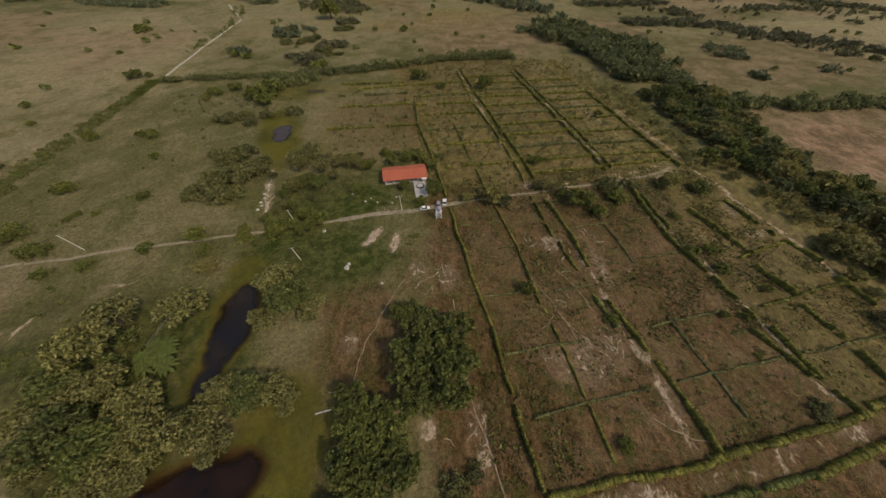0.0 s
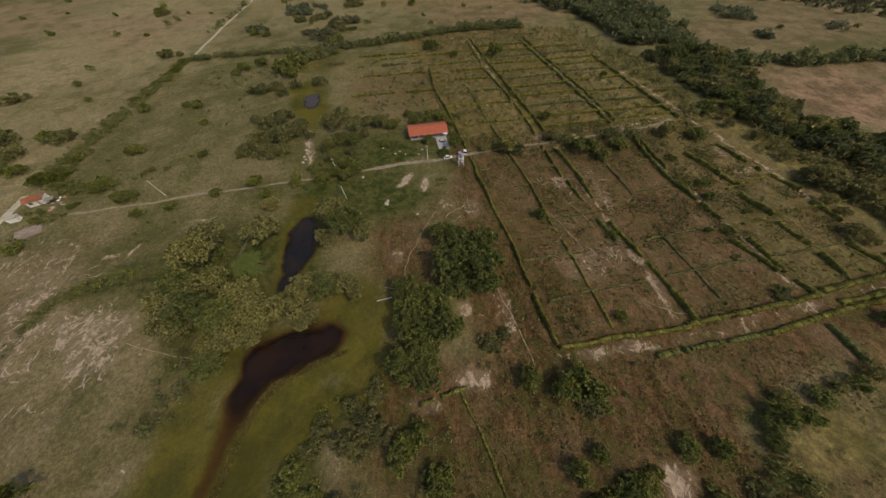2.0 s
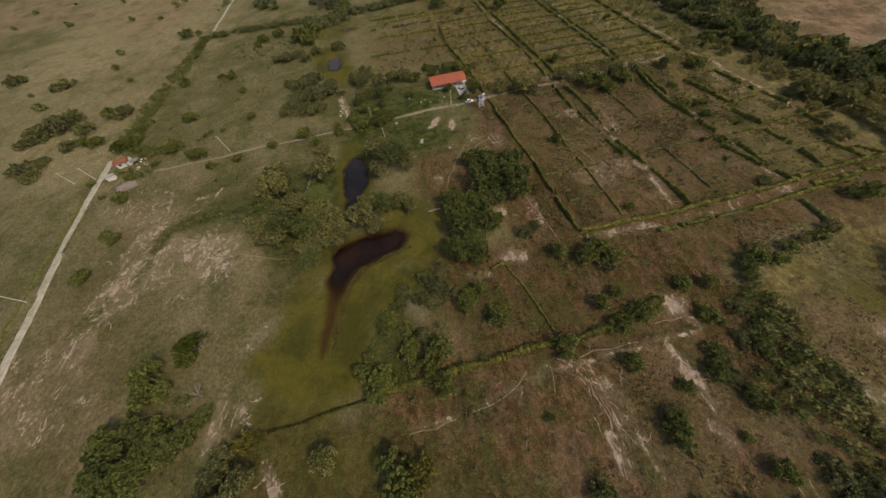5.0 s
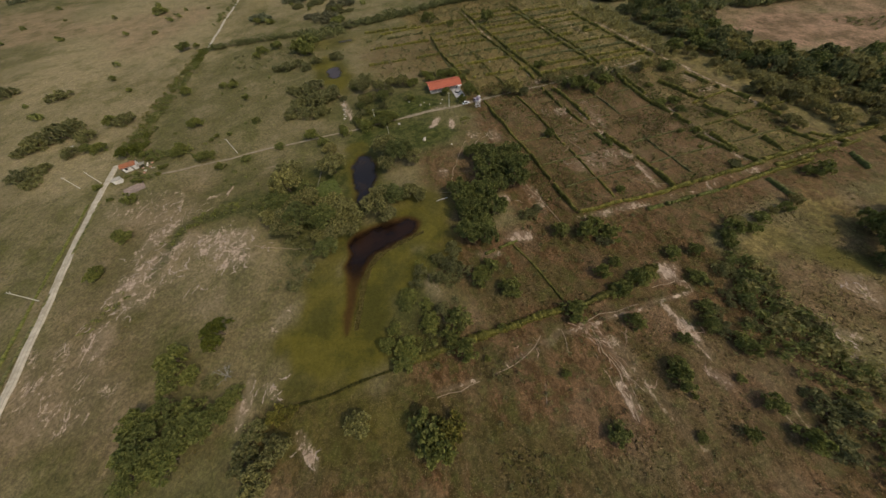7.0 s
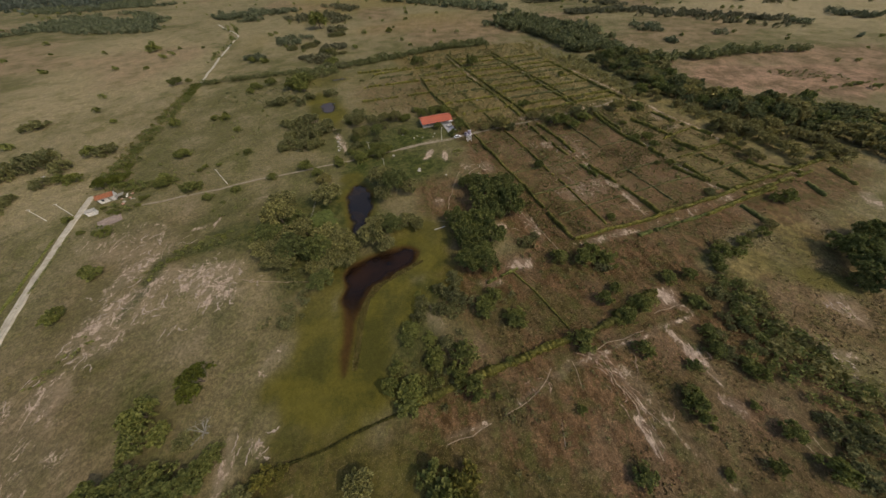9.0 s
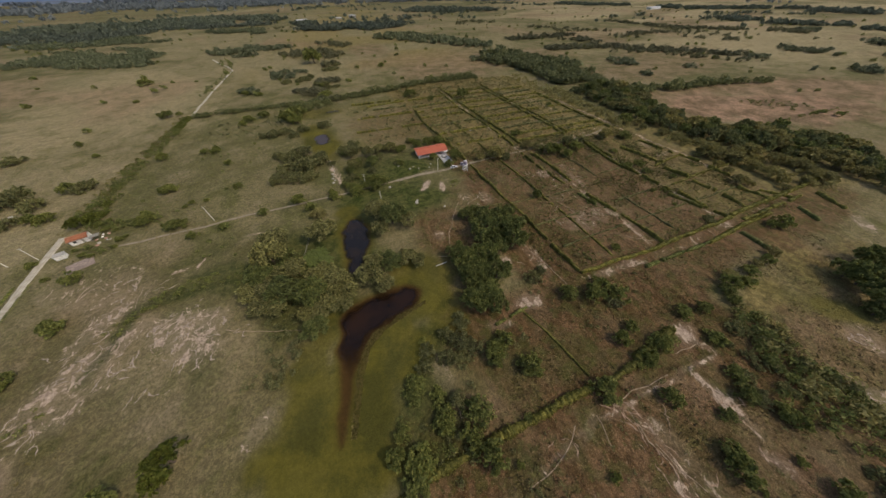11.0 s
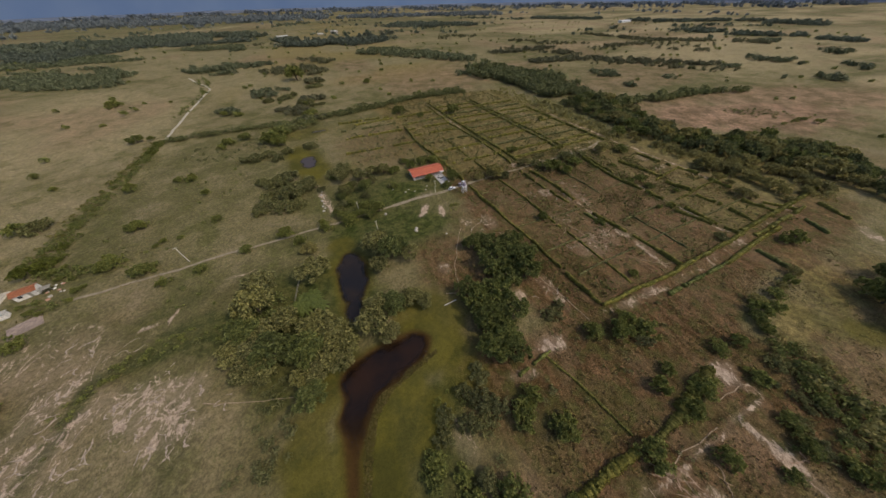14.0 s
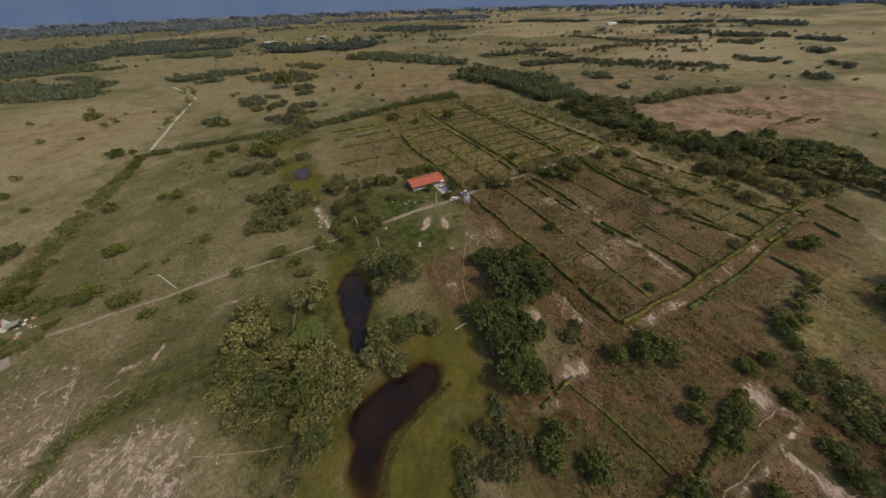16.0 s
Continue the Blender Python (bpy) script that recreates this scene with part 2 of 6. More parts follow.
def ground_material():
    """Pasture, dry plots, marsh, lawn, bare soil, straw and red soil, each where the land has it."""
    m, n, l, b = material("ground_cover", 0.95)
    b.inputs["Specular IOR Level"].default_value = 0.1
    pos = n.new("ShaderNodeNewGeometry").outputs["Position"]

    def cover(name):
        a = n.new("ShaderNodeAttribute")
        a.attribute_name = name
        s = n.new("ShaderNodeSeparateColor")
        l.new(a.outputs["Color"], s.inputs[0])
        return s.outputs

    one, two, three = cover("cover_a"), cover("cover_b"), cover("cover_c")
    big = noise_node(n, l, 0.018, 5, 0.6, pos)
    patch = noise_node(n, l, 0.055, 7, 0.68, pos)
    mid = noise_node(n, l, 0.21, 6, 0.68, pos)
    fine = noise_node(n, l, 0.9, 6, 0.75, pos)
    grit = noise_node(n, l, 3.6, 3, 0.75, pos)
    streak = noise_node(n, l, 0.32, 7, 0.72, pos, (1.0, 0.45, 1.0, 0.6))
    c = mixed(n, l, ramp(n, l, big, 0.42, 0.58), (0.116, 0.107, 0.045), (0.170, 0.144, 0.072))
    c = mixed(n, l, ramp(n, l, patch, 0.52, 0.62, 0, 0.75), c, (0.092, 0.094, 0.030))
    c = mixed(n, l, ramp(n, l, patch, 0.47, 0.38, 0, 0.6), c, (0.212, 0.172, 0.100))
    c = mixed(n, l, ramp(n, l, mid, 0.52, 0.62, 0, 0.45), c, (0.092, 0.092, 0.032))
    straw = mixed(n, l, ramp(n, l, mid, 0.42, 0.58), (0.325, 0.262, 0.155), (0.256, 0.212, 0.115))
    c = mixed(n, l, two[0], c, mixed(n, l, ramp(n, l, patch, 0.52, 0.62, 0, 0.6), straw, (0.165, 0.140, 0.062)))
    olive = mixed(n, l, ramp(n, l, mid, 0.40, 0.62), (0.142, 0.112, 0.044), (0.275, 0.214, 0.086))
    c = mixed(n, l, three[2], c, olive)
    brown = mixed(n, l, ramp(n, l, streak, 0.42, 0.60), (0.078, 0.045, 0.018), (0.164, 0.096, 0.049))
    brown = mixed(n, l, ramp(n, l, mid, 0.50, 0.57, 0, 0.8), brown, (0.066, 0.060, 0.018))
    brown = mixed(n, l, ramp(n, l, patch, 0.49, 0.40, 0, 0.5), brown, (0.150, 0.103, 0.058))
    c = mixed(n, l, two[2], c, brown)
    red = mixed(n, l, ramp(n, l, patch, 0.40, 0.60), (0.315, 0.200, 0.130), (0.158, 0.108, 0.062))
    red = mixed(n, l, ramp(n, l, streak, 0.50, 0.62, 0, 0.75), red, (0.105, 0.084, 0.040))
    c = mixed(n, l, two[1], c, red)
    lawn = mixed(n, l, ramp(n, l, mid, 0.42, 0.58), (0.036, 0.050, 0.011), (0.076, 0.081, 0.023))
    c = mixed(n, l, one[2], c, lawn)
    wet = mixed(n, l, ramp(n, l, patch, 0.42, 0.58), (0.112, 0.098, 0.018), (0.068, 0.064, 0.014))
    wet = mixed(n, l, ramp(n, l, big, 0.50, 0.62, 0, 0.5), wet, (0.128, 0.112, 0.026))
    c = mixed(n, l, one[1], c, wet)
    c = mixed(n, l, ramp(n, l, three[1], 0.0, 1.0, 0, 0.94), c, (0.058, 0.029, 0.010))
    # bare soil shows as soft blotches and thin pale veins where the grass has gone
    drift = noise_node(n, l, 0.24, 6, 0.66, pos, (1.0, 0.7, 1.0, -0.95), 1.6)
    rag = math_node(n, l, "ADD", math_node(n, l, "MULTIPLY", math_node(n, l, "SUBTRACT", drift, 0.5), 4.4),
                    math_node(n, l, "MULTIPLY", math_node(n, l, "SUBTRACT", mid, 0.5), 1.6))
    vein = math_node(n, l, "ABSOLUTE", math_node(n, l, "SUBTRACT", noise_node(n, l, 0.11, 5, 0.6, pos, (1.0, 0.55, 1.0, -0.8), 1.1), 0.5), 0.0)
    vein = math_node(n, l, "MULTIPLY", ramp(n, l, vein, 0.026, 0.004), ramp(n, l, mid, 0.46, 0.55))
    vein = math_node(n, l, "MULTIPLY", vein, ramp(n, l, one[0], 0.12, 0.5, 0, 0.9))
    torn = ramp(n, l, math_node(n, l, "ADD", one[0], rag), 0.98, 1.22, 0, 0.92)
    pale = math_node(n, l, "MULTIPLY", one[0], 0.2)
    torn = math_node(n, l, "MULTIPLY", torn, ramp(n, l, one[0], 0.05, 0.3))
    some = math_node(n, l, "MAXIMUM", math_node(n, l, "MAXIMUM", pale, torn), vein)
    trod = ramp(n, l, math_node(n, l, "ADD", three[0], rag), 0.50, 1.10, 0, 0.8)
    trod = math_node(n, l, "MULTIPLY", trod, ramp(n, l, three[0], 0.05, 0.3))
    some = math_node(n, l, "MAXIMUM", some, trod)
    soil = mixed(n, l, ramp(n, l, fine, 0.38, 0.62), (0.340, 0.254, 0.190), (0.520, 0.400, 0.306))
    c = mixed(n, l, some, c, soil)
    speck = ramp(n, l, grit, 0.60, 0.67, 0, 0.5)
    c = mixed(n, l, math_node(n, l, "MULTIPLY", speck, two[2]), c, (0.280, 0.215, 0.150))
    even = math_node(n, l, "SUBTRACT", 1.0, math_node(n, l, "MULTIPLY", math_node(n, l, "MAXIMUM", one[1], one[0]), 0.6))
    clump = noise_node(n, l, 0.42, 5, 0.7, pos, None, 0.8)
    for f, lo, hi in ((fine, 0.76, 1.24), (clump, 0.82, 1.18), (grit, 0.86, 1.14)):
        tone = mixed(n, l, ramp(n, l, f, 0.36, 0.64), (lo, lo * 1.01, lo), (hi, hi * 0.99, hi * 0.98))
        c = mixed(n, l, even, c, tone, "MULTIPLY")
    l.new(c, b.inputs["Base Color"])
    bump(n, l, b, fine, 0.8, 0.6)
    return m


# ---- ground ----
LANDS = {"bare": [], "marsh": [], "lawn": [], "pink": [], "wheat": [], "field": [], "tilled": []}


def land(kind):
    def add(x, y, long, short, turn, strength):
        LANDS[kind].append((x, y, long, short, radians(turn), strength))
    return add


bare, marsh, lawn, pink, wheat, field, tilled = (land(k) for k in ("bare", "marsh", "lawn", "pink", "wheat", "field", "tilled"))
bare(-42.5, 84, 6.0, 2.2, 60, 1.3)
bare(-45.4, 80.3, 2.6, 1.6, 30, 1.1)
bare(-33.6, 80.5, 5.4, 2.2, 80, 1.1)
bare(-14, 61, 5.4, 3.4, 83, 0.6)
bare(-25, 66, 4.1, 3.5, 94, 0.5)
bare(-25, 16, 2.7, 2.5, 102, 1.2)
bare(-48, 41, 3.3, 2.4, 111, 0.6)
bare(-134, 70, 5.2, 0.9, -178, 1.0)
bare(-160, 54.5, 4.0, 0.8, 15, 1.0)
bare(-153, 56.5, 4.4, 0.8, 72, 1.0)
bare(-95, 120, 17.7, 2.4, 102, 0.9)
bare(-114, 155, 7.7, 3.9, 117, 0.8)
bare(31, 73, 4.5, 4.0, 50, 0.85)
bare(-126, -42, 8, 1.8, 85, 0.9)
bare(-107, -57, 5, 1.5, -58, 1.2)
bare(-117, -40.5, 3.5, 1.5, -40, 1.0)
bare(28, 28, 14, 7, -166, 0.42)
pink(26, 30, 20, 11, 0, 0.25)
bare(24, 25, 2.5, 1.5, -173, 0.5)
bare(43, 29, 4.4, 2.1, 94, 0.6)
bare(44, 16, 4.8, 1.9, 96, 0.6)
bare(46, 60, 9.3, 1.8, -91, 0.7)
bare(76, 149, 4.3, 2.5, 53, 0.9)
bare(112, 114, 8.9, 2.2, -150, 0.8)
bare(124, 83, 5.1, 4.4, 18, 0.6)
bare(123, 69, 5.0, 2.1, -174, 0.8)
bare(33, 111, 3.2, 1.9, 64, 1)
bare(100, 192, 34.5, 3.3, 97, 0.5)
bare(135, 60, 12.0, 2.2, -96, 0.5)
bare(-13, 30, 19.2, 1.4, 87, 0.35)
bare(-11, 10, 8.9, 2.0, 84, 0.4)
bare(-36, 100, 5.7, 1.9, -174, 0.5)
bare(-147, 22, 14, 9, 150, 0.8)
bare(-142, 12, 10, 3, 10, 0.8)
bare(-174, 18, 16, 5, 50, 0.75)
bare(-178, 34, 12, 4, 60, 0.75)
bare(-170, 12, 8.2, 6.3, 136, 0.5)
bare(-176, 4, 9.5, 6.8, 157, 0.6)
bare(-182, -10, 7.1, 6.0, 149, 0.6)
bare(-118, -40, 4.3, 1.5, 139, 0.8)
bare(-118, -18, 5.8, 2.5, 59, 0.5)
bare(-126, -42, 4.2, 2.4, 88, 0.5)
bare(19, -33, 5.1, 2.9, 27, 0.8)
bare(17.7, -33, 4.2, 2.6, -60, 1.15)
bare(20.5, -38.5, 3.6, 0.9, -50, 0.8)
bare(9.4, -46, 3.6, 1.1, -75, 0.8)
bare(10.5, -52.5, 4.4, 2.0, -82, 1.0)
bare(11, -57, 4.0, 1.1, 96, 0.6)
bare(9.6, -66, 4.5, 1.5, 125, 1)
bare(-20, -44, 6.5, 1.1, -177, 0.75)
bare(-15.5, -54, 10.0, 0.8, -84, 0.6)
bare(-18, -65, 4.7, 1.5, 94, 0.8)
bare(-26, -5, 5.8, 3.4, -176, 0.9)
bare(-41, -10, 4.7, 1.7, 165, 0.7)
bare(152, -18, 6.6, 3.7, -131, 0.9)
bare(75, -53, 7.3, 3.9, -113, 0.5)
bare(50, -65, 7.1, 3.7, -110, 0.55)
bare(-65, -20, 7.0, 2.6, 100, 0.45)
pink(-63, -21, 11, 7, 100, 0.22)
pink(-48, -31, 16, 5, 8, 0.22)
bare(-64, -30, 2.2, 2.1, 166, 0.6)
bare(-10, -66, 21.0, 2.5, 102, 0.3)
bare(20, -76, 10.7, 3.4, -94, 0.3)
bare(-31, -45, 3.7, 1.1, -149, 0.5)
bare(-41, -47, 12.2, 0.4, -165, 0.7)
bare(-62, -51, 7.6, 0.5, -178, 0.6)
bare(-7, -43, 10.3, 0.5, -178, 0.8)
bare(16, -42, 10.9, 0.5, 178, 0.7)
bare(12, -3, 5.7, 1.7, 180, 0.8)
bare(24, -2, 4.9, 1.7, -179, 0.9)
bare(88, 3, 5.3, 1.3, -177, 0.6)
bare(67, 2, 4.8, 1.3, -177, 0.5)
bare(-40, -11, 3.6, 1.1, 169, 0.7)
marsh(-63, 11, 14.7, 11.9, 110, 1)
marsh(-90, -18, 29.6, 10.3, 84, 1)
marsh(-99, -31, 19.2, 10.9, 170, 1)
marsh(-77, -9, 12.0, 9.1, -145, 0.9)
marsh(-104, -18, 15.8, 7.6, 82, 0.9)
marsh(-109, -41, 8.8, 3.7, 167, 0.8)
marsh(-105, -6, 12.2, 6.3, 80, 0.8)
marsh(-105, 174, 34.0, 13.4, 109, 1)
marsh(-89, 72, 7.5, 6.2, 178, 0.9)
marsh(-90, 54, 16.3, 6.2, 104, 0.7)
marsh(-106, 233, 20.2, 12.7, -176, 0.7)
marsh(-98, 144, 9.6, 5.9, 121, 0.7)
marsh(-60, 20, 14.8, 12.0, 136, 0.9)
lawn(-65, 77, 19.9, 12.7, 171, 1)
lawn(-50, 109, 15.8, 13.2, 180, 1)
lawn(-109, 87, 15.9, 8.9, 167, 0.5)
lawn(-108, 56, 16.1, 9.5, 139, 0.8)
lawn(-138, 42, 11.1, 7.9, 174, 0.6)
lawn(-68, 93, 16.5, 6.8, -180, 0.6)
lawn(-28, 111, 10.6, 8.2, 95, 0.7)
lawn(-47, 78, 14.9, 8.9, 101, 0.6)
lawn(-73, 32, 7.6, 4.9, 142, 0.6)
lawn(-139, 8, 17.3, 4.9, 100, 0.5)
lawn(-113, -43, 17.7, 3.3, 164, 0.3)
pink(245, 134, 51.8, 26.5, 27, 1)
pink(298, 106, 89.9, 41.9, 168, 1)
pink(385, 135, 110, 40, 165, 0.75)
pink(450, 102, 56.8, 43.9, 159, 0.7)
pink(241, 167, 47.3, 14.1, -180, 0.6)
pink(72, 376, 82.4, 67.6, 35, 0.5)
pink(223, 403, 64.5, 47.0, 152, 0.4)
wheat(-330, 290, 110, 55, 100, 0.75)
wheat(-290, 150, 62, 60, 0, 0.5)
wheat(-262, 118, 63.0, 23.0, 135, 0.7)
field(40, -2.5, 36, 2.6, 3, 0.8)
field(105, 3, 40, 3, 6, 0.8)
pink(27, 40, 26, 12, 95, 0.22)
pink(12, 60, 30, 14, 95, 0.12)
pink(64, 56, 70, 50, 95, 0.17)
field(85, -38, 28.4, 15.8, -151, 0.34)
field(98, -20, 17.6, 8.7, -123, 1)
field(109, -33, 27.6, 9.2, 22, 0.4)
tilled(66, -54, 30, 14, -35, 0.6)
tilled(96, -36, 34, 16, 20, 0.35)
lawn(78, -42, 14, 6, -40, 0.35)
lawn(86, -28, 12, 6, 30, 0.3)
marsh(79, -43, 10, 5, -40, 0.65)
marsh(66, -30, 14, 4, -50, 0.35)
pink(66, -60, 24, 10, -40, 0.2)
bare(72, -52.5, 4, 0.8, -35, 0.9)
bare(55, -64, 4, 1.0, -40, 0.9)
tilled(78, -52, 22, 8, -50, 0.4)
field(58, -60, 13.5, 8.5, -133, 0.25)
field(60, -31, 11.9, 5.9, -163, 0.8)
wheat(-146, 16, 30.0, 16.5, 162, 0.26)
pink(-182, 4, 28.0, 15.8, 144, 0.12)
wheat(-134, -6, 22, 11, 150, 0.08)
wheat(-317, 377, 165.0, 79.8, 118, 0.7)
wheat(1185, 390, 263.5, 125.0, 10, 0.6)
wheat(-176, 478, 166.0, 83.6, 129, 0.5)
wheat(441, 71, 60.4, 19.9, 8, 0.6)
wheat(856, 1032, 266.0, 183.8, -165, 0.8)
wheat(789, 1506, 281.1, 141.8, 68, 0.6)
wheat(-615, 1582, 403.4, 93.8, -118, 0.9)
wheat(-1292, 2911, 458.5, 149.0, 102, 0.9)
wheat(-640, 958, 134.2, 76.9, 101, 0.6)


pink(8, -60, 26, 14, 100, 0.22)
pink(-20, -66, 40, 18, 10, 0.10)
pink(30, -80, 40, 16, 150, 0.14)
field(-50, 185, 45, 34, 92, 0.25)
field(-60, 230, 40, 24, 0, 0.2)
tilled(-48, 185, 40, 30, 92, 0.45)
bare(-160, 14, 40, 17, 150, 0.2)
bare(-188, -22, 26, 12, 140, 0.34)
pink(-176, 22, 26, 14, 50, 0.14)
pink(-180, -24, 34, 20, 140, 0.24)
wheat(700, 350, 260, 150, 20, 0.8)
wheat(560, 50, 150, 40, 10, 0.8)
marsh(-75, 1, 8, 6, 60, 0.95)
marsh(-57, -2, 9, 7, 100, 0.75)
marsh(-100, 6, 6, 9, 0, 0.8)
pink(330, 262, 130, 48, 8, 0.4)
pink(420, 330, 120, 40, 8, 0.3)
pink(64, -51, 14, 8, -60, 0.28)
pink(108, -23, 12, 7, -60, 0.22)
pink(92, -47, 12, 8, -60, 0.25)
pink(39, -46, 10, 4, -60, 0.20)
bare(-186, 52, 26, 12, 150, 0.36)
pink(-182, 45, 30, 16, 60, 0.16)
tilled(-44, 42, 22, 15, 100, 0.85)
tilled(122, -4, 48, 13, 6, 0.8)
tilled(158, 2, 26, 12, 6, 0.6)
tilled(-14, 20, 45, 11, 95, 0.9)
tilled(-25, 66, 14, 10, 90, 0.5)
tilled(-48, -18, 24, 12, 110, 0.6)
lawn(-46, -20, 18, 9, 110, 0.3)
tilled(-47, 14, 20, 8, 95, 0.6)
tilled(-60, -34, 14, 9, 150, 0.7)
lawn(-66, -8, 8, 6, 60, 0.8)
lawn(-70, -28, 13, 8, 100, 0.6)
lawn(-84, -56, 24, 9, 170, 0.5)
lawn(-62, 76, 30, 16, 171, 1)
lawn(-111, 30, 24, 15, 100, 0.75)
lawn(-97, 20, 14, 9, 100, 0.8)
lawn(-96, -56, 24, 12, 170, 0.5)
marsh(-96, -54, 20, 8, 170, 0.4)
tilled(-96, -60, 30, 16, 170, 0.9)
lawn(-88, 48, 22, 12, 100, 0.9)
lawn(-64, 112, 26, 17, 0, 0.9)
lawn(-100, 54, 13, 10, 100, 0.9)
lawn(-36, 128, 16, 8, 0, 0.6)
lawn(-137, 45, 17, 8, 170, 0.8)
lawn(-150, 42, 12, 4.2, 5, 0.85)
lawn(-164, 39, 8, 2.6, 5, 0.7)
lawn(-169.5, 30, 10, 2.6, 88, 0.85)
lawn(-171.5, 18, 7, 2.4, 75, 0.75)
lawn(-158, 60, 18, 5, 20, 0.4)


def cover_of(kind, x, y, soft=0.35):
    """How far each place is covered by a kind of land, 0 to 1."""
    got = np.zeros_like(x)
    wobble = smooth_noise(x, y, 9, 3) * 0.6 + smooth_noise(x, y, 3.5, 4) * 0.4 - 0.5
    for cx, cy, a, b, turn, s in LANDS[kind]:
        c, n = math.cos(turn), math.sin(turn)
        u, v = ((x - cx) * c + (y - cy) * n) / a, ((y - cy) * c - (x - cx) * n) / b
        got = np.maximum(got, s * step(-soft, soft, 1 - np.sqrt(u * u + v * v) + wobble * 0.7))
    return got


def near_line(x, y, ax, ay, bx, by):
    dx, dy = bx - ax, by - ay
    t = np.clip(((x - ax) * dx + (y - ay) * dy) / (dx * dx + dy * dy), 0, 1)
    return np.hypot(x - ax - t * dx, y - ay - t * dy)


def chain(x, y, *pts):
    """Distance to a run of points, each (x, y, half width), less the width there."""
    best = np.full_like(x, 1e9)
    for (ax, ay, ar), (bx, by, br) in zip(pts, pts[1:]):
        dx, dy = bx - ax, by - ay
        t = np.clip(((x - ax) * dx + (y - ay) * dy) / (dx * dx + dy * dy), 0, 1)
        best = np.minimum(best, np.hypot(x - ax - t * dx, y - ay - t * dy) - (ar + (br - ar) * t))
    return best


def pond_depth(x, y):
    """Distance to the nearest pond's edge, negative in it."""
    w = (smooth_noise(x, y, 5, 8) - 0.5) * 2.2
    d = chain(x, y, (-85.5, 62, 4.0), (-86, 56, 6.4), (-86, 47, 5.8), (-87, 38, 3.2), (-88, 30, 2.4))
    d = np.minimum(d, chain(x, y, (-70, 11.5, 4.4), (-80, 9.5, 5.4), (-88, 8, 6.0), (-92, -2, 3.2), (-93.8, -13, 1.3), (-96.0, -28, -0.5)))
    d = np.minimum(d, chain(x, y, (-104, 178, 5.0), (-102, 168, 4.5)))
    d = np.minimum(d, chain(x, y, (-99, 235, 1.5), (-90, 236, 1.2)))
    return d + w


def spread(lo, hi, fine, far, grow):
    """Steps that are fine from lo to hi and grow out to far on both sides."""
    mid = list(np.arange(lo, hi, fine))
    up, s = [], fine
    v = hi
    while v < far:
        up.append(v)
        s *= grow
        v += s
    down, s, v = [], fine, lo
    while v > -far:
        s *= grow
        v -= s
        down.append(v)
    return np.array(down[::-1] + mid + up)


GX, GY = spread(-235, 200, 1.2, 5600, 1.045), spread(-98, 135, 1.2, 5600, 1.035)
gx, gy = np.meshgrid(GX, GY)
gx, gy = gx.ravel(), gy.ravel()


def plain_fall(x, y):
    """The plain sinks gently far out."""
    return -6 * np.clip((np.hypot(x, y) - 900) / 3700, 0, 2) ** 1.3


def ground_z(x, y):
    x, y = np.asarray(x, float), np.asarray(y, float)
    d = pond_depth(x, y)
    calm = step(0, 6, d)
    z = (smooth_noise(x, y, 14, 1) - 0.5) * 0.5 * calm + (smooth_noise(x, y, 5, 2) - 0.5) * 0.16 * calm
    z = np.where(d < 3, np.minimum(z, 0.05) - 0.9 * step(2.0, -2.5, d), z)
    return z * step(3000, 300, np.hypot(x, y)) + plain_fall(x, y)


depth = pond_depth(gx, gy)
gz = ground_z(gx, gy)
nx, ny = len(GX), len(GY)
ii, jj = np.meshgrid(np.arange(nx - 1), np.arange(ny - 1))
a0 = (jj * nx + ii).ravel()
ground_mesh = mesh_arrays("ground", np.stack([gx, gy, gz], 1), np.stack([a0, a0 + 1, a0 + nx + 1, a0 + nx], 1))
skew = gx + 0.085 * gy
plots = step(-16, -8, skew) * step(150, 142, skew) * step(-2, 3, gy) * step(300, 290, gy)
low = step(-86, -76, gx + 0.1 * gy) * step(-38, -44, gy) * step(40, 30, gx + 0.2 * gy) * step(-300, -150, gy)
south = step(-62, -52, gx + 0.3 * gy) * step(40, 30, gx + 0.2 * gy) * step(4, -4, gy) * step(-300, -150, gy)
rough = step(-210, -190, gx) * step(-95, -120, gx) * step(75, 60, gy) * step(-60, -40, gy) * 0.12
corner = step(-4, 6, gx) * step(3, -1, gy) * step(-33, -28, gy - 0.30 * (gx - 16)) * step(125, 105, gx)
brown = np.clip(plots * (0.95 - 0.58 * step(100, 115, gy)) * (1 - 0.6 * step(82, 100, gx + 0.02 * gy)) + corner * 0.85 + np.maximum(south, low) + rough + cover_of("tilled", gx, gy), 0, 1)
mask_a = np.zeros((len(gx), 4), np.float32)
mask_b = np.zeros((len(gx), 4), np.float32)
mask_c = np.zeros((len(gx), 4), np.float32)
thin = step(0.55, 0.8, smooth_noise(gx, gy, 24, 13)) * 0.16 * step(380, 300, np.hypot(gx, gy - 100))
mask_a[:, 0] = np.clip(np.maximum(cover_of("bare", gx, gy) * 1.25, thin), 0, 1.5)
mask_a[:, 1] = np.clip(np.maximum(cover_of("marsh", gx, gy), step(4, 1, depth) * 0.8), 0, 1)
mask_a[:, 2] = np.clip(cover_of("lawn", gx, gy), 0, 1)
turf = smooth_noise(gx, gy, 11, 41) * 0.6 + smooth_noise(gx, gy * 0.6, 4, 42) * 0.4
mask_a[:, 2] = np.maximum(mask_a[:, 2], np.maximum(np.maximum(south, low), corner * 0.7) * step(0.36, 0.62, turf) * (0.54 - 0.24 * step(-45, 10, gx)))
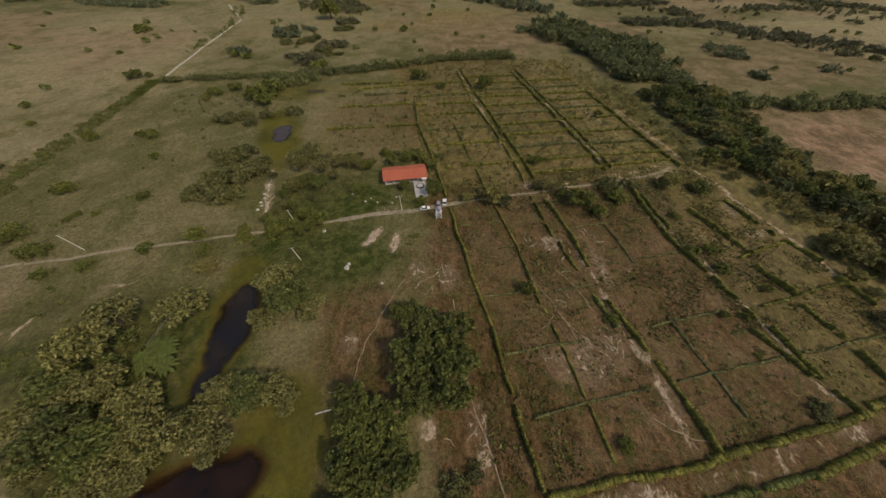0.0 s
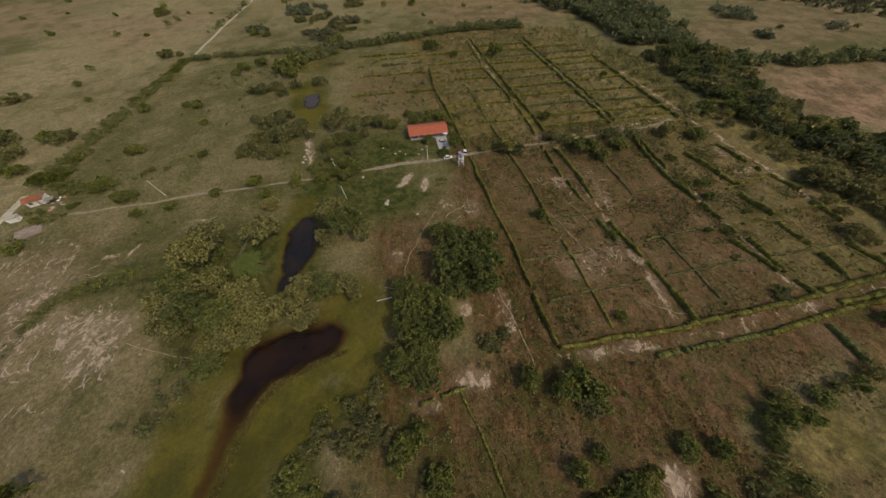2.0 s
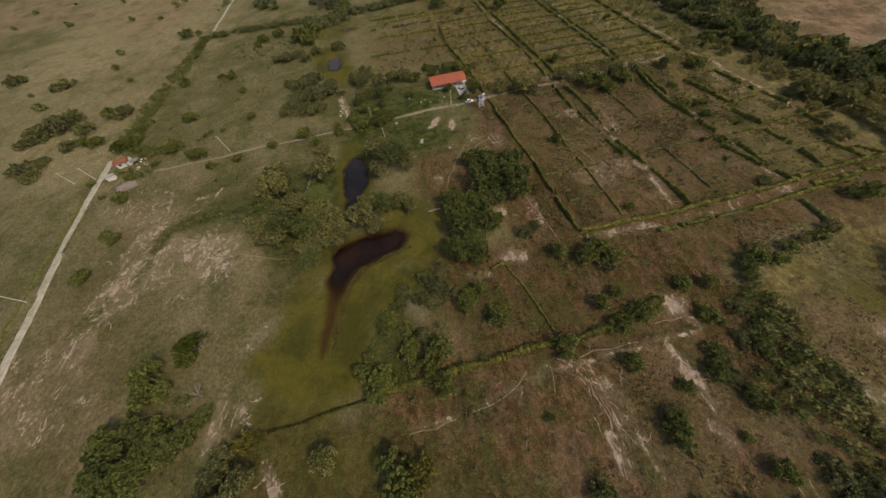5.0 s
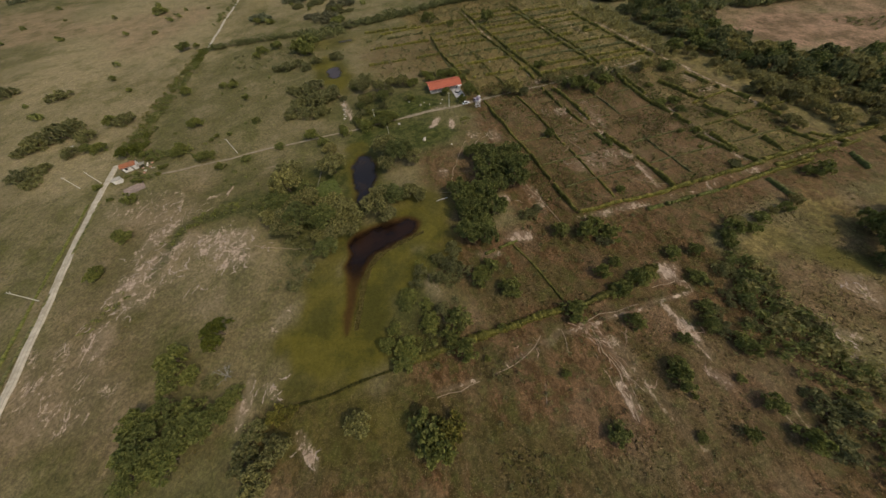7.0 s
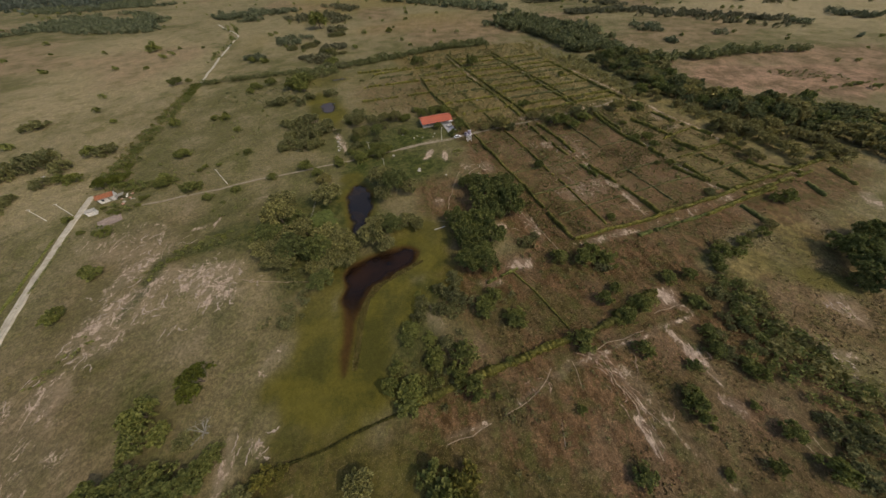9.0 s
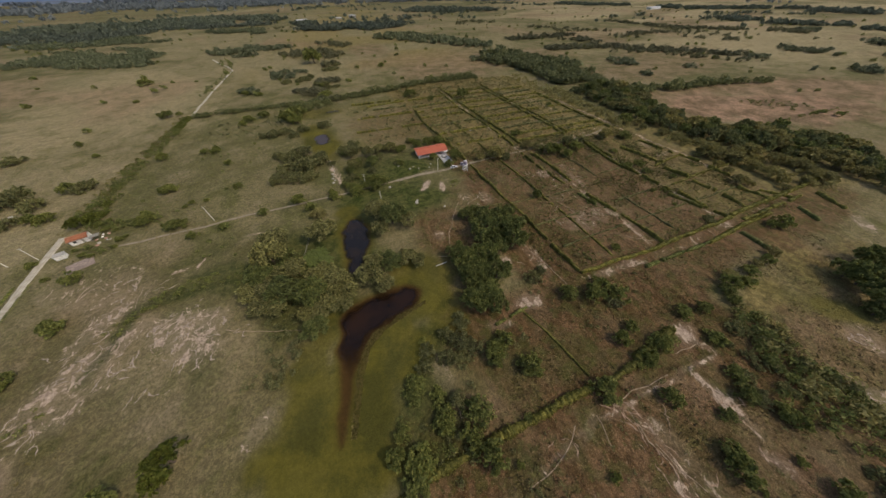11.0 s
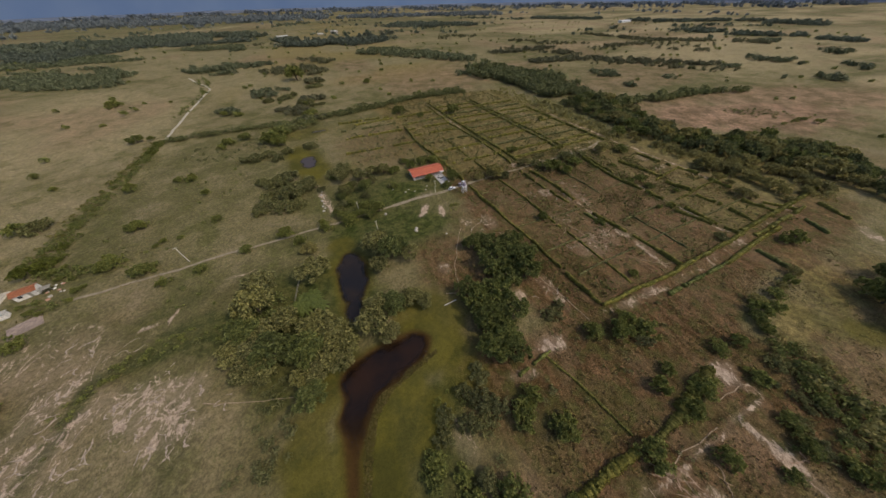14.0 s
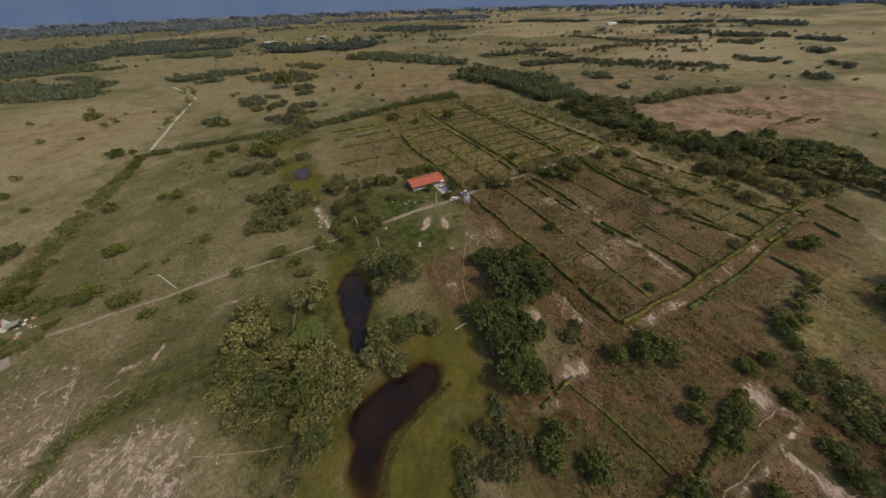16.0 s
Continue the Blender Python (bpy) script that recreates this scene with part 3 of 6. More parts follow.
mask_a[:, 0] *= step(0.7, 0.15, mask_a[:, 1]) * step(3, 6, depth)
# trodden lanes
for width, s, run in (
        (1.1, 0.95, ((40, 100), (41, 50), (43, 4))), (1.1, 0.95, ((33, 110), (25, 215), (20, 285))),
        (1.4, 1.0, ((136, 45), (130, 110), (121, 220))), (1.2, 0.9, ((91, 8), (87, 60), (82, 125), (72, 270))),
        (2.0, 0.40, ((0, -3), (45, -2), (90, 2), (150, 10))), (1.2, 0.5, ((35, 108), (70, 112), (118, 120)))):
    for (ax, ay), (bx, by) in zip(run, run[1:]):
        wob = (smooth_noise(gx, gy, 7, 6) - 0.5) * 2.0
        d = near_line(gx + wob, gy + wob, ax, ay, bx, by)
        mask_c[:, 0] = np.maximum(mask_c[:, 0], s * step(width + 0.9, width * 0.3, d))
# yellow-green grass beside the long hedges of the far plots
for (ax, ay), (bx, by) in (((41, 118), (26, 285)), ((82, 118), (69, 285)), ((119, 120), (109, 285)), ((36, 118), (21, 285)), ((-6, 118), (-23, 285))):
    d = near_line(gx + (smooth_noise(gx, gy, 8, 6) - 0.5) * 1.6, gy, ax, ay, bx, by)
    mask_a[:, 1] = np.maximum(mask_a[:, 1], 0.55 * step(2.0, 0.5, d))
    mask_c[:, 2] = np.maximum(mask_c[:, 2], 0.9 * step(2.4, 0.8, d))
out = np.hypot(gx, gy)
mask_a[:, 2] = np.maximum(mask_a[:, 2], step(900, 2000, out) * step(0.30, 0.55, smooth_noise(gx, gy, 240, 15)) * 0.3 * step(900, 100, gx - 0.25 * gy))
mask_a[:, 2] = np.maximum(mask_a[:, 2], plots * step(0.40, 0.66, turf) * 0.2)
mask_a[:, 3] = 1
far_field = step(230, 330, np.hypot(gx + 20, gy - 120))
mask_b[:, 0] = np.clip(np.maximum(cover_of("wheat", gx, gy), far_field * step(0.40, 0.65, smooth_noise(gx, gy * 1.8, 130, 5)) * (0.38 + 0.57 * step(350, 600, gx))), 0, 1)
mask_b[:, 0] *= 1 - plots
mask_b[:, 1] = np.clip(np.maximum(cover_of("pink", gx, gy), far_field * step(0.62, 0.8, smooth_noise(gx, gy, 90, 9)) * 0.4), 0, 1)
mask_b[:, 2] = brown
mask_b[:, 3] = 1
mask_c[:, 1] = step(3.4, -0.6, depth) * step(60, 40, np.abs(gy - 12)) * step(26, 18, gy)
mask_c[:, 1] = np.maximum(mask_c[:, 1], 0.55 * step(2.4, -0.4, depth) * step(28, 36, gy) * step(78, 72, gy))
mask_c[:, 2] = np.clip(np.maximum(cover_of("field", gx, gy), plots * np.maximum(step(100, 118, gy) * 0.85, step(82, 105, gx) * 0.75)), 0, 1)
mask_c[:, 2] *= 1 - corner
mask_c[:, 2] = np.maximum(mask_c[:, 2], 0.6 * step(140, 150, skew) * step(215, 200, gx) * step(0, 10, gy) * step(130, 110, gy))
mask_c[:, 2] = np.maximum(mask_c[:, 2], far_field * step(0.40, 0.62, smooth_noise(gx, gy * 1.5, 100, 19)) * 0.75 * step(-240, -140, gx) * step(170, 60, gx))
mask_c[:, 3] = 1
for name, arr in (("cover_a", mask_a), ("cover_b", mask_b), ("cover_c", mask_c)):
    ground_mesh.color_attributes.new(name, "FLOAT_COLOR", "POINT").data.foreach_set("color", arr.ravel())
GROUND = ground_material()
for p in ground_mesh.polygons:
    p.use_smooth = True
ground = tagged(part("ground", ground_mesh, GROUND), "dry olive and brown pasture with bare sandy patches", "ground", kind="structure")


def sheet(name, x0, y0, x1, y1, z, mat, label):
    """A pond's surface within a stretch of land; the water clears towards the shallow edge."""
    xs, ys = np.meshgrid(np.arange(x0, x1 + 0.5, 0.8), np.arange(y0, y1 + 0.5, 0.8))
    nx_, ny_ = xs.shape[1], xs.shape[0]
    d = pond_depth(xs.ravel(), ys.ravel()) + (smooth_noise(xs.ravel(), ys.ravel(), 2.0, 31) - 0.5) * 1.6
    i, j = np.meshgrid(np.arange(nx_ - 1), np.arange(ny_ - 1))
    k = (j * nx_ + i).ravel()
    quads = np.stack([k, k + 1, k + nx_ + 1, k + nx_], 1)
    quads = quads[(d[quads] < 1.5).any(1)]
    me = mesh_arrays(name, np.stack([xs.ravel(), ys.ravel(), np.full(xs.size, z)], 1), quads)
    deep = np.repeat((step(0.9, -1.7, d) * np.where(ys.ravel() < 20, step(-13, 1, ys.ravel()), 1.0))[:, None], 4, 1).astype(np.float32)
    me.color_attributes.new("deep", "FLOAT_COLOR", "POINT").data.foreach_set("color", deep.ravel())
    return tagged(part(name, me, mat), label, "pond", kind="structure")


sheet("water", -99, 26, -76, 72, -0.20, WATER_BLUE, "still dark blue pond water between grassy banks")
sheet("water", -103, -36, -60, 20, -0.20, WATER_BROWN, "still dark brown pond water in a green marsh")
sheet("water", -113, 158, -94, 187, -0.20, WATER_GREY, "small grey pond ringed by yellow-green marsh")
sheet("water", -104, 230, -84, 240, -0.20, WATER_GREY, "puddle of grey water by the hedge")


def strip(name, run, width, mat, label, high=0.09, sway=0.8, thick=0.35):
    """A ragged road along points, laid on the ground."""
    bm = bmesh.new()
    rows = []
    for (ax, ay), (bx, by) in zip(run, run[1:]):
        n = max(2, int(math.hypot(bx - ax, by - ay) / 2.5))
        for k in range(n + (1 if (bx, by) == run[-1] else 0)):
            t = k / n
            rows.append((ax + (bx - ax) * t, ay + (by - ay) * t))
    prev = None
    for k, (x, y) in enumerate(rows):
        qx, qy = rows[min(k + 1, len(rows) - 1)]
        px, py = rows[max(k - 1, 0)]
        d = Vector((qx - px, qy - py, 0)).normalized()
        side = Vector((d.y, -d.x, 0))
        off = noise.noise((x * 0.06, y * 0.06, 0)) * sway + noise.noise((x * 0.25, y * 0.25, 4)) * sway * 0.5
        c = Vector((x, y, 0)) + side * off
        c.z = float(ground_z(c.x, c.y))
        wl_, wr_ = (width * (0.42 + 0.22 * abs(noise.noise((x * 0.3, y * 0.3, s)))) for s in (3, 9))
        vs = [bm.verts.new(c + side * o + Vector((0, 0, z))) for o, z in
              ((-wl_ - thick, -0.25), (-wl_, high), (-wl_ * 0.5, high * 0.8), (0, high * 1.2), (wr_ * 0.5, high * 0.8), (wr_, high), (wr_ + thick, -0.25))]
        if prev:
            for i in range(6):
                bm.faces.new((prev[i], vs[i], vs[i + 1], prev[i + 1]))
        prev = vs
    return tagged(part(name, bm, mat), label, "road", kind="structure")


strip("road", [(-200.5, -34), (-207, 2), (-210.5, 18), (-215.5, 42), (-219.2, 66), (-221.5, 80), (-224, 97)], 2.4, ROAD, "straight pale gravel road along a ditch", 0.34, 0.4, 0.7)
strip("road", [(-221.5, 269), (-225, 335), (-228, 410), (-228.5, 460), (-241, 487), (-261, 520), (-281, 560)], 2.4, ROAD, "pale gravel road through dry pasture")
strip("road", [(-190, 1005), (-168, 1090)], 6, ROAD, "short stretch of pale far-off road")
strip("track", [(-194, 81), (-178, 83), (-156, 85.2), (-127, 88.5), (-105, 90)], 1.3, TRACK, "narrow worn dirt track across pasture")
strip("track", [(-105, 90), (-82, 92), (-58, 95)], 1.2, TRACK, "narrow worn dirt track across pasture")
strip("track", [(-58, 95), (-44, 96.5), (-21, 98.5), (-4, 101)], 2.4, TRACK, "sandy farm track in front of the house")
strip("track", [(-4, 101), (35, 105), (69, 108), (100, 112), (117, 118)], 1.3, TRACK, "overgrown farm track between the plots")

SOIL = plain("bare_sandy_soil", (0.30, 0.225, 0.155), 0.95, grain=0.7, vary=0.4)
FOOT = "thin winding footpath worn to bare soil"
for width, run in (
        (0.7, [(-13, 52), (-14, 30), (-9, 8), (-8, -4)]),
        (0.5, [(-20, -43), (-13, -41), (-7, -41), (1, -41)]),
        (0.45, [(9, -38), (18, -37)]),
        (0.55, [(-18, -45), (-18, -52), (-17, -58), (-19, -62), (-18, -65)]),
        (0.4, [(-17, -53), (-16, -59), (-13, -64)]),
        (0.7, [(-18, -65), (-18, -70)]),
        (0.45, [(-34, -44), (-37, -46), (-41, -48), (-45, -49), (-53, -51)]),
        (0.45, [(-57, -52), (-63, -53), (-70, -52)]),
        (0.4, [(-39, -56), (-41, -61)]),
        (0.4, [(-27, -43), (-28, -47), (-29, -50)])):
    strip("path", run, width * 0.5, SOIL, FOOT, 0.05, 1.4, 0.08)
for width, run in (
        (0.5, [(23, 42), (30, 30), (33, 26)]),
        (0.5, [(16, 62), (24, 40), (26, 30)]), (0.5, [(36, 12), (44, 6), (50, 4)]), (0.5, [(27, 60), (33, 50), (35, 42)]),
        (0.5, [(-163, 54), (-157, 55)]), (0.5, [(-154, 53), (-152, 60)]), (0.4, [(-133, 69), (-126, 71)]), (0.5, [(-109, 9), (-122, 14), (-134, 18)]), (0.5, [(-30, 62), (-38, 50), (-43, 40), (-46, 30)]),
        (0.6, [(-52, 27), (-38, 22), (-28, 20)])):
    strip("path", run, width * 0.5, SOIL, FOOT, 0.05, 1.4, 0.08)


PINK_SOIL = plain("pink_washed_soil", (0.285, 0.195, 0.135), 0.95, grain=1.0, vary=0.45)
PALE_SOIL = plain("pale_washed_soil", (0.36, 0.287, 0.227), 0.95, grain=1.4, vary=0.3)


def runnels(centres, reach, count, width, label, seed, heading=None, soil=None):
    """Thin wandering washed-out lines that branch over worn ground, as one mesh."""
    r = random.Random(seed)
    bm = bmesh.new()
    for cx, cy in centres:
        for k in range(count):
            x, y = cx + r.gauss(0, reach * 0.45), cy + r.gauss(0, reach * 0.3)
            a = r.uniform(0, 6.28) if heading is None else heading + r.gauss(0, 0.5)
            n = r.randint(5, 11)
            prev = None
            for j in range(n):
                a += r.gauss(0, 0.45)
                x, y = x + math.cos(a) * reach * 0.11, y + math.sin(a) * reach * 0.11
                w = width * r.choice((0.4, 0.6, 0.8, 1.0, 1.9)) * min(1, 0.25 + j * 0.4, 0.15 + (n - 1 - j) * 0.4)
                z = float(ground_z(x, y))
                sx, sy = -math.sin(a) * w, math.cos(a) * w
                row = [bm.verts.new((x + sx * o, y + sy * o, z + h)) for o, h in ((-1.5, -0.08), (-0.8, 0.06), (0.8, 0.06), (1.5, -0.08))]
                if prev:
                    for i in range(3):
                        bm.faces.new((prev[i], row[i], row[i + 1], prev[i + 1]))
                prev = row
    bmesh.ops.recalc_face_normals(bm, faces=bm.faces)
    return tagged(part("washed_soil", bm, soil or PALE_SOIL), label, "soil", kind="stuff")


runnels(((-151, 32), (-157, 27), (-154, 23), (-148, 23), (-147, 21), (-137, 18), (-131, 16), (-147, 13), (-143, 11), (-138, 11), (-161, 18), (-163, 14), (-151, 4)), 4.2, 4, 0.16, "pale washed runnels over worn pasture", 1)
runnels(((-179, 34), (-176, 37), (-173, 45), (-168, 45), (-182, 53), (-176, 27), (-182, 22), (-181, 16), (-176, 15), (-167, 11), (-184, 0), (-177, -4), (-190, -8)), 5.5, 4, 0.14, "pale washed runnels over worn pasture", 8, 0.9)
runnels(((-18, -43), (-16, -45)), 9, 5, 0.12, "pink cattle-worn lines fanning over dry ground", 2, -1.2, PINK_SOIL)
runnels(((-18, -54), (-17, -62), (10, -50), (9, -60), (-40, -45)), 6, 4, 0.11, "thin pink washed lines down the dry slope", 3, -1.5, PINK_SOIL)
runnels(((-117, -40), (-124, -40), (-107, -57), (51, -65), (72, -52)), 4, 4, 0.2, "pale washed patches at the edge of the marsh", 4)
runnels(((24, 46), (28, 30), (14, 30), (31, 60), (60, 60), (22, 74), (45, 72), (-18, 64), (-24, 60), (-12, 12)), 7, 3, 0.11, "thin pale washed lines in dry ground", 5)


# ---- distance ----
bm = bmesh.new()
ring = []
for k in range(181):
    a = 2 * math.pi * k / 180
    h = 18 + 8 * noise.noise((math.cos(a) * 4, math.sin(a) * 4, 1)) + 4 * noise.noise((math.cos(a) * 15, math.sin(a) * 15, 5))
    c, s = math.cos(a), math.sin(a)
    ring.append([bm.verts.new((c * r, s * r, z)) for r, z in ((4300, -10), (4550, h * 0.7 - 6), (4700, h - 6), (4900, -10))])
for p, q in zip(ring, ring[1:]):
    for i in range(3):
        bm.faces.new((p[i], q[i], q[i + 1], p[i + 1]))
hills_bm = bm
bm = bmesh.new()
ring = []
for k in range(97):
    a = 2 * math.pi * k / 96
    ring.append([bm.verts.new((math.cos(a) * 4930, math.sin(a) * 4930, z)) for z in (-90, 250, 900)])
for p, q in zip(ring, ring[1:]):
    for i in range(2):
        bm.faces.new((p[i], q[i], q[i + 1], p[i + 1]))


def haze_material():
    """Slate-blue haze as an even glow, for the backdrop ring that stands in for low sky."""
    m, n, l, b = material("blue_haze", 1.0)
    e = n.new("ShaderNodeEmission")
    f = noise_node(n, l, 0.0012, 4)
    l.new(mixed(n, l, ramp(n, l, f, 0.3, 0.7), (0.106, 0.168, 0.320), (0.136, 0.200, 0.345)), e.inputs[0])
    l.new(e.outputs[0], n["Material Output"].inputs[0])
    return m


tagged(part("backdrop", bm, haze_material()), "glowing backdrop ring coloured as slate-blue hazy sky", "sky", kind="structure")
# rise closing the plain; the blue of distance haze is in its colour
HILLS = plain("haze_blue_hills", (0.120, 0.148, 0.205), 0.95, grain=0.01, vary=0.2)
tagged(part("backdrop", hills_bm, HILLS), "low wooded rise along the horizon, tinted haze blue-grey", "hills", kind="structure")


# ---- plants ----
def leaf_cloud(centres, radii, count, size, seed, flat=0.85, low=-0.35):
    """Leaf blades on the outside of round lobes: arrays of verts and quads."""
    r = np.random.default_rng(seed)
    centres, radii = np.asarray(centres, float), np.asarray(radii, float)
    pick = r.choice(len(radii), count, p=radii ** 2 / (radii ** 2).sum())
    d = r.normal(size=(count, 3))
    d /= np.linalg.norm(d, axis=1)[:, None]
    d[:, 2] = np.where(d[:, 2] < low, -d[:, 2], d[:, 2])
    at = centres[pick] + d * (radii[pick] * (0.45 + 0.70 * r.random(count) ** 0.7))[:, None] * np.array((1, 1, flat))
    out = d * 0.9 + r.normal(size=(count, 3)) * 0.75
    out /= np.linalg.norm(out, axis=1)[:, None]
    u = np.cross(out, r.normal(size=(count, 3)))
    u /= np.linalg.norm(u, axis=1)[:, None]
    v = np.cross(out, u)
    s = (size * (0.55 + 0.9 * r.random(count)))[:, None]
    tip = 1.0 + 0.5 * r.random(count)[:, None]
    q = np.stack([at - u * s * tip, at - v * s * 0.62 - out * s * 0.12, at + u * s * tip - out * s * 0.3, at + v * s * 0.62 + out * s * 0.1], 1)
    return q.reshape(-1, 3), np.arange(count * 4).reshape(-1, 4)


def trunk_mesh(seed, height, girth, spread_, limbs=5):
    r = random.Random(seed)
    bm = bmesh.new()
    bend = Vector((r.uniform(-0.08, 0.08), r.uniform(-0.08, 0.08), 0))
    mid = Vector((0, 0, height * 0.45)) + bend
    tube(bm, (0, 0, -0.08), mid, girth * 1.25, girth * 0.8)
    for k in range(limbs):
        a = 2 * math.pi * (k + r.random() * 0.6) / limbs
        end = Vector((math.cos(a) * spread_, math.sin(a) * spread_, height * r.uniform(0.7, 0.95)))
        knee = mid.lerp(end, 0.5) + Vector((0, 0, 0.06))
        tube(bm, mid, knee, girth * 0.55, girth * 0.35, 5)
        tube(bm, knee, end, girth * 0.35, girth * 0.12, 5)
    return bm


def rosettes(ends, sizes, count, seed, slim):
    """Leaves that stand out from twig ends in all directions: arrays of verts and quads."""
    r = np.random.default_rng(seed)
    ends, sizes = np.asarray(ends, float), np.asarray(sizes, float)
    pick = r.choice(len(sizes), count, p=sizes ** 2 / (sizes ** 2).sum())
    d = r.normal(size=(count, 3)) + np.array((0, 0, 0.55))
    d /= np.linalg.norm(d, axis=1)[:, None]
    rad = sizes[pick][:, None]
    side = np.cross(d, r.normal(size=(count, 3)))
    side /= np.linalg.norm(side, axis=1)[:, None]
    face = np.cross(d, side)
    long = rad * (0.75 + 0.5 * r.random((count, 1)))
    wide = long * slim * (0.7 + 0.6 * r.random((count, 1)))
    at = ends[pick] + d * rad * 0.15
    droop = np.array((0, 0, -0.28)) * long
    q = np.stack([at, at + d * long * 0.55 - side * wide + face * wide * 0.3, at + d * long + droop, at + d * long * 0.55 + side * wide + face * wide * 0.3], 1)
    return q.reshape(-1, 3), np.arange(count * 4).reshape(-1, 4)


def plant_proto(name, kind, seed, count, tuft, height, lobes, wide=0.66, slim=0.3, label="", category="tree", group="", sink=0.42, leaf=""):
    """A plant of crown radius 1: trunk with limbs, and a domed crown of lobes set with leafy twig ends."""
    r = random.Random(seed)
    root = empty(name, 0, 0)
    mid = height * (1 - sink)
    cs, rs = [(0, 0, mid + height * 0.12)], [0.42]
    for k in range(lobes):
        a = 2.39996 * k + r.uniform(-0.5, 0.5)
        e = math.asin(min(0.98, max(-0.3, -0.25 + 1.25 * (k + 0.5) / lobes)))
        push = r.uniform(0.72, 1.12)
        rad = r.uniform(0.17, 0.34) * (1.1 - 0.25 * abs(math.sin(e)))
        cs.append((math.cos(a) * math.cos(e) * wide * push, math.sin(a) * math.cos(e) * wide * push,
                   max(rad * 0.4, mid + math.sin(e) * height * sink * push * 0.85)))
        rs.append(rad)
    part("trunk", trunk_mesh(seed, height, 0.05, wide * 0.6), BARK, root)
    ends, sizes = [], []
    for (cx, cy, cz), rad in zip(cs, rs):
        for k in range(max(5, int(rad * rad * 1.35 / (tuft * tuft)))):
            d = Vector((r.gauss(0, 1) + cx * 0.8, r.gauss(0, 1) + cy * 0.8, r.gauss(0.55, 1))).normalized() * rad * r.uniform(0.72, 1.12)
            ends.append((cx + d.x, cy + d.y, max(0.05, cz + d.z * 0.9)))
            sizes.append(tuft * r.uniform(0.7, 1.5))
    v, q = rosettes(ends, sizes, count, seed, slim)
    v[:, 2] = np.maximum(v[:, 2], 0.02)
    part("crown", mesh_arrays("crown", v, q), LEAF[leaf or kind], root)
    return tagged(root, label, category, group)


PROTOS = {
    "tree": [plant_proto("tree", "tree", 10 + k, 3600, 0.105, 1.25, 20 + k, 0.66, 0.34, "broad dark green tree with a dense uneven crown", "tree", "dark trees") for k in range(3)],
    "pale": [plant_proto("tree", "pale", 20 + k, 3500, 0.130, 1.5, 19 + k, 0.66, 0.23, "grey-olive large-leaved tree with an airy crown", "tree", "grey-olive trees", leaf="pale" if k < 4 else "pale_green") for k in range(5)],
    "shrub": [plant_proto("shrub", "shrub", 30 + k, 1150, 0.150, 0.95, 12 + k, 0.62, 0.34, "rounded dark green shrub in dry pasture", "shrub", "pasture shrubs", 0.5) for k in range(4)],
    "scrub": [plant_proto("shrub", "scrub", 40 + k, 1100, 0.130, 0.62, 14 + k, 0.7, 0.34, "low dry olive scrub bush", "shrub", "scrub thicket", 0.55) for k in range(3)],
    "yellow": [plant_proto("shrub", "yellow", 50 + k, 1000, 0.160, 0.95, 12 + k, 0.62, 0.36, "broad leafy bush with yellowish leaves", "shrub", "yellowish bushes", 0.5) for k in range(2)],
    "olive": [plant_proto("tree", "olive", 70 + k, 1300, 0.150, 1.1, 16 + k, 0.68, 0.34, "airy olive-green small tree between plots and wood", "tree", "olive scrub trees", 0.46) for k in range(3)],
    "yellowgreen": [plant_proto("tree", "yellowgreen", 60, 1000, 0.150, 1.3, 14, 0.62, 0.36, "fresh green leafy tree beside the gravel road", "tree", "roadside trees")],
}
USED = {}


def plant(kind, x, y, r):
    """Puts a plant of crown radius r at x, y."""
    if kind == "bare_tree":
        return bare_tree(x, y, r)
    k = USED.get(kind, 0)
    USED[kind] = k + 1
    forms = PROTOS[kind]
    proto = forms[k % len(forms)]
    pr = random.Random(int(x * 31 + y * 17 + r * 7))
    r *= {"pale": 1.1, "scrub": 1.2}.get(kind, 1.0)
    m = pose(x, y, -0.05 * r, 0, 0, pr.uniform(0, 360)) @ Matrix.Diagonal((r * pr.uniform(0.92, 1.1), r * pr.uniform(0.92, 1.1), r * pr.uniform(0.75, 1.15), 1))
    if k < len(forms):
        proto.matrix_basis = m
        return proto
    s = proto.scale
    return copy_thing(proto, m @ Matrix.Diagonal((1 / s.x, 1 / s.y, 1 / s.z, 1)))


def bare_tree(x, y, r):
    root = empty("bare_tree", x, y)
    rr = random.Random(4)
    part("trunk", tube(bmesh.new(), (0, 0, -0.3), (0.2, 0.1, r * 0.6), 0.24, 0.16), DRY_WOOD, root)
    for k in range(11):
        a = rr.uniform(0, 6.28)
        bm = bmesh.new()
        p = Vector((0.2, 0.1, r * rr.uniform(0.35, 0.6)))
        e = Vector((math.cos(a) * r * 0.8, math.sin(a) * r * 0.8, r * rr.uniform(0.8, 1.5)))
        k2 = p.lerp(e, 0.5) + Vector((0, 0, 0.3))
        tube(bm, p, k2, 0.11, 0.08, 5)
        tube(bm, k2, e, 0.08, 0.03, 5)
        for j in range(3):
            f = e + Vector((rr.uniform(-1, 1), rr.uniform(-1, 1), rr.uniform(-0.3, 0.8)))
            tube(bm, k2.lerp(e, 0.4 + 0.2 * j), f, 0.045, 0.015, 4)
        part("branch", bm, DRY_WOOD, root)
    return tagged(root, "leafless pale grey tree with spreading branches", "tree")


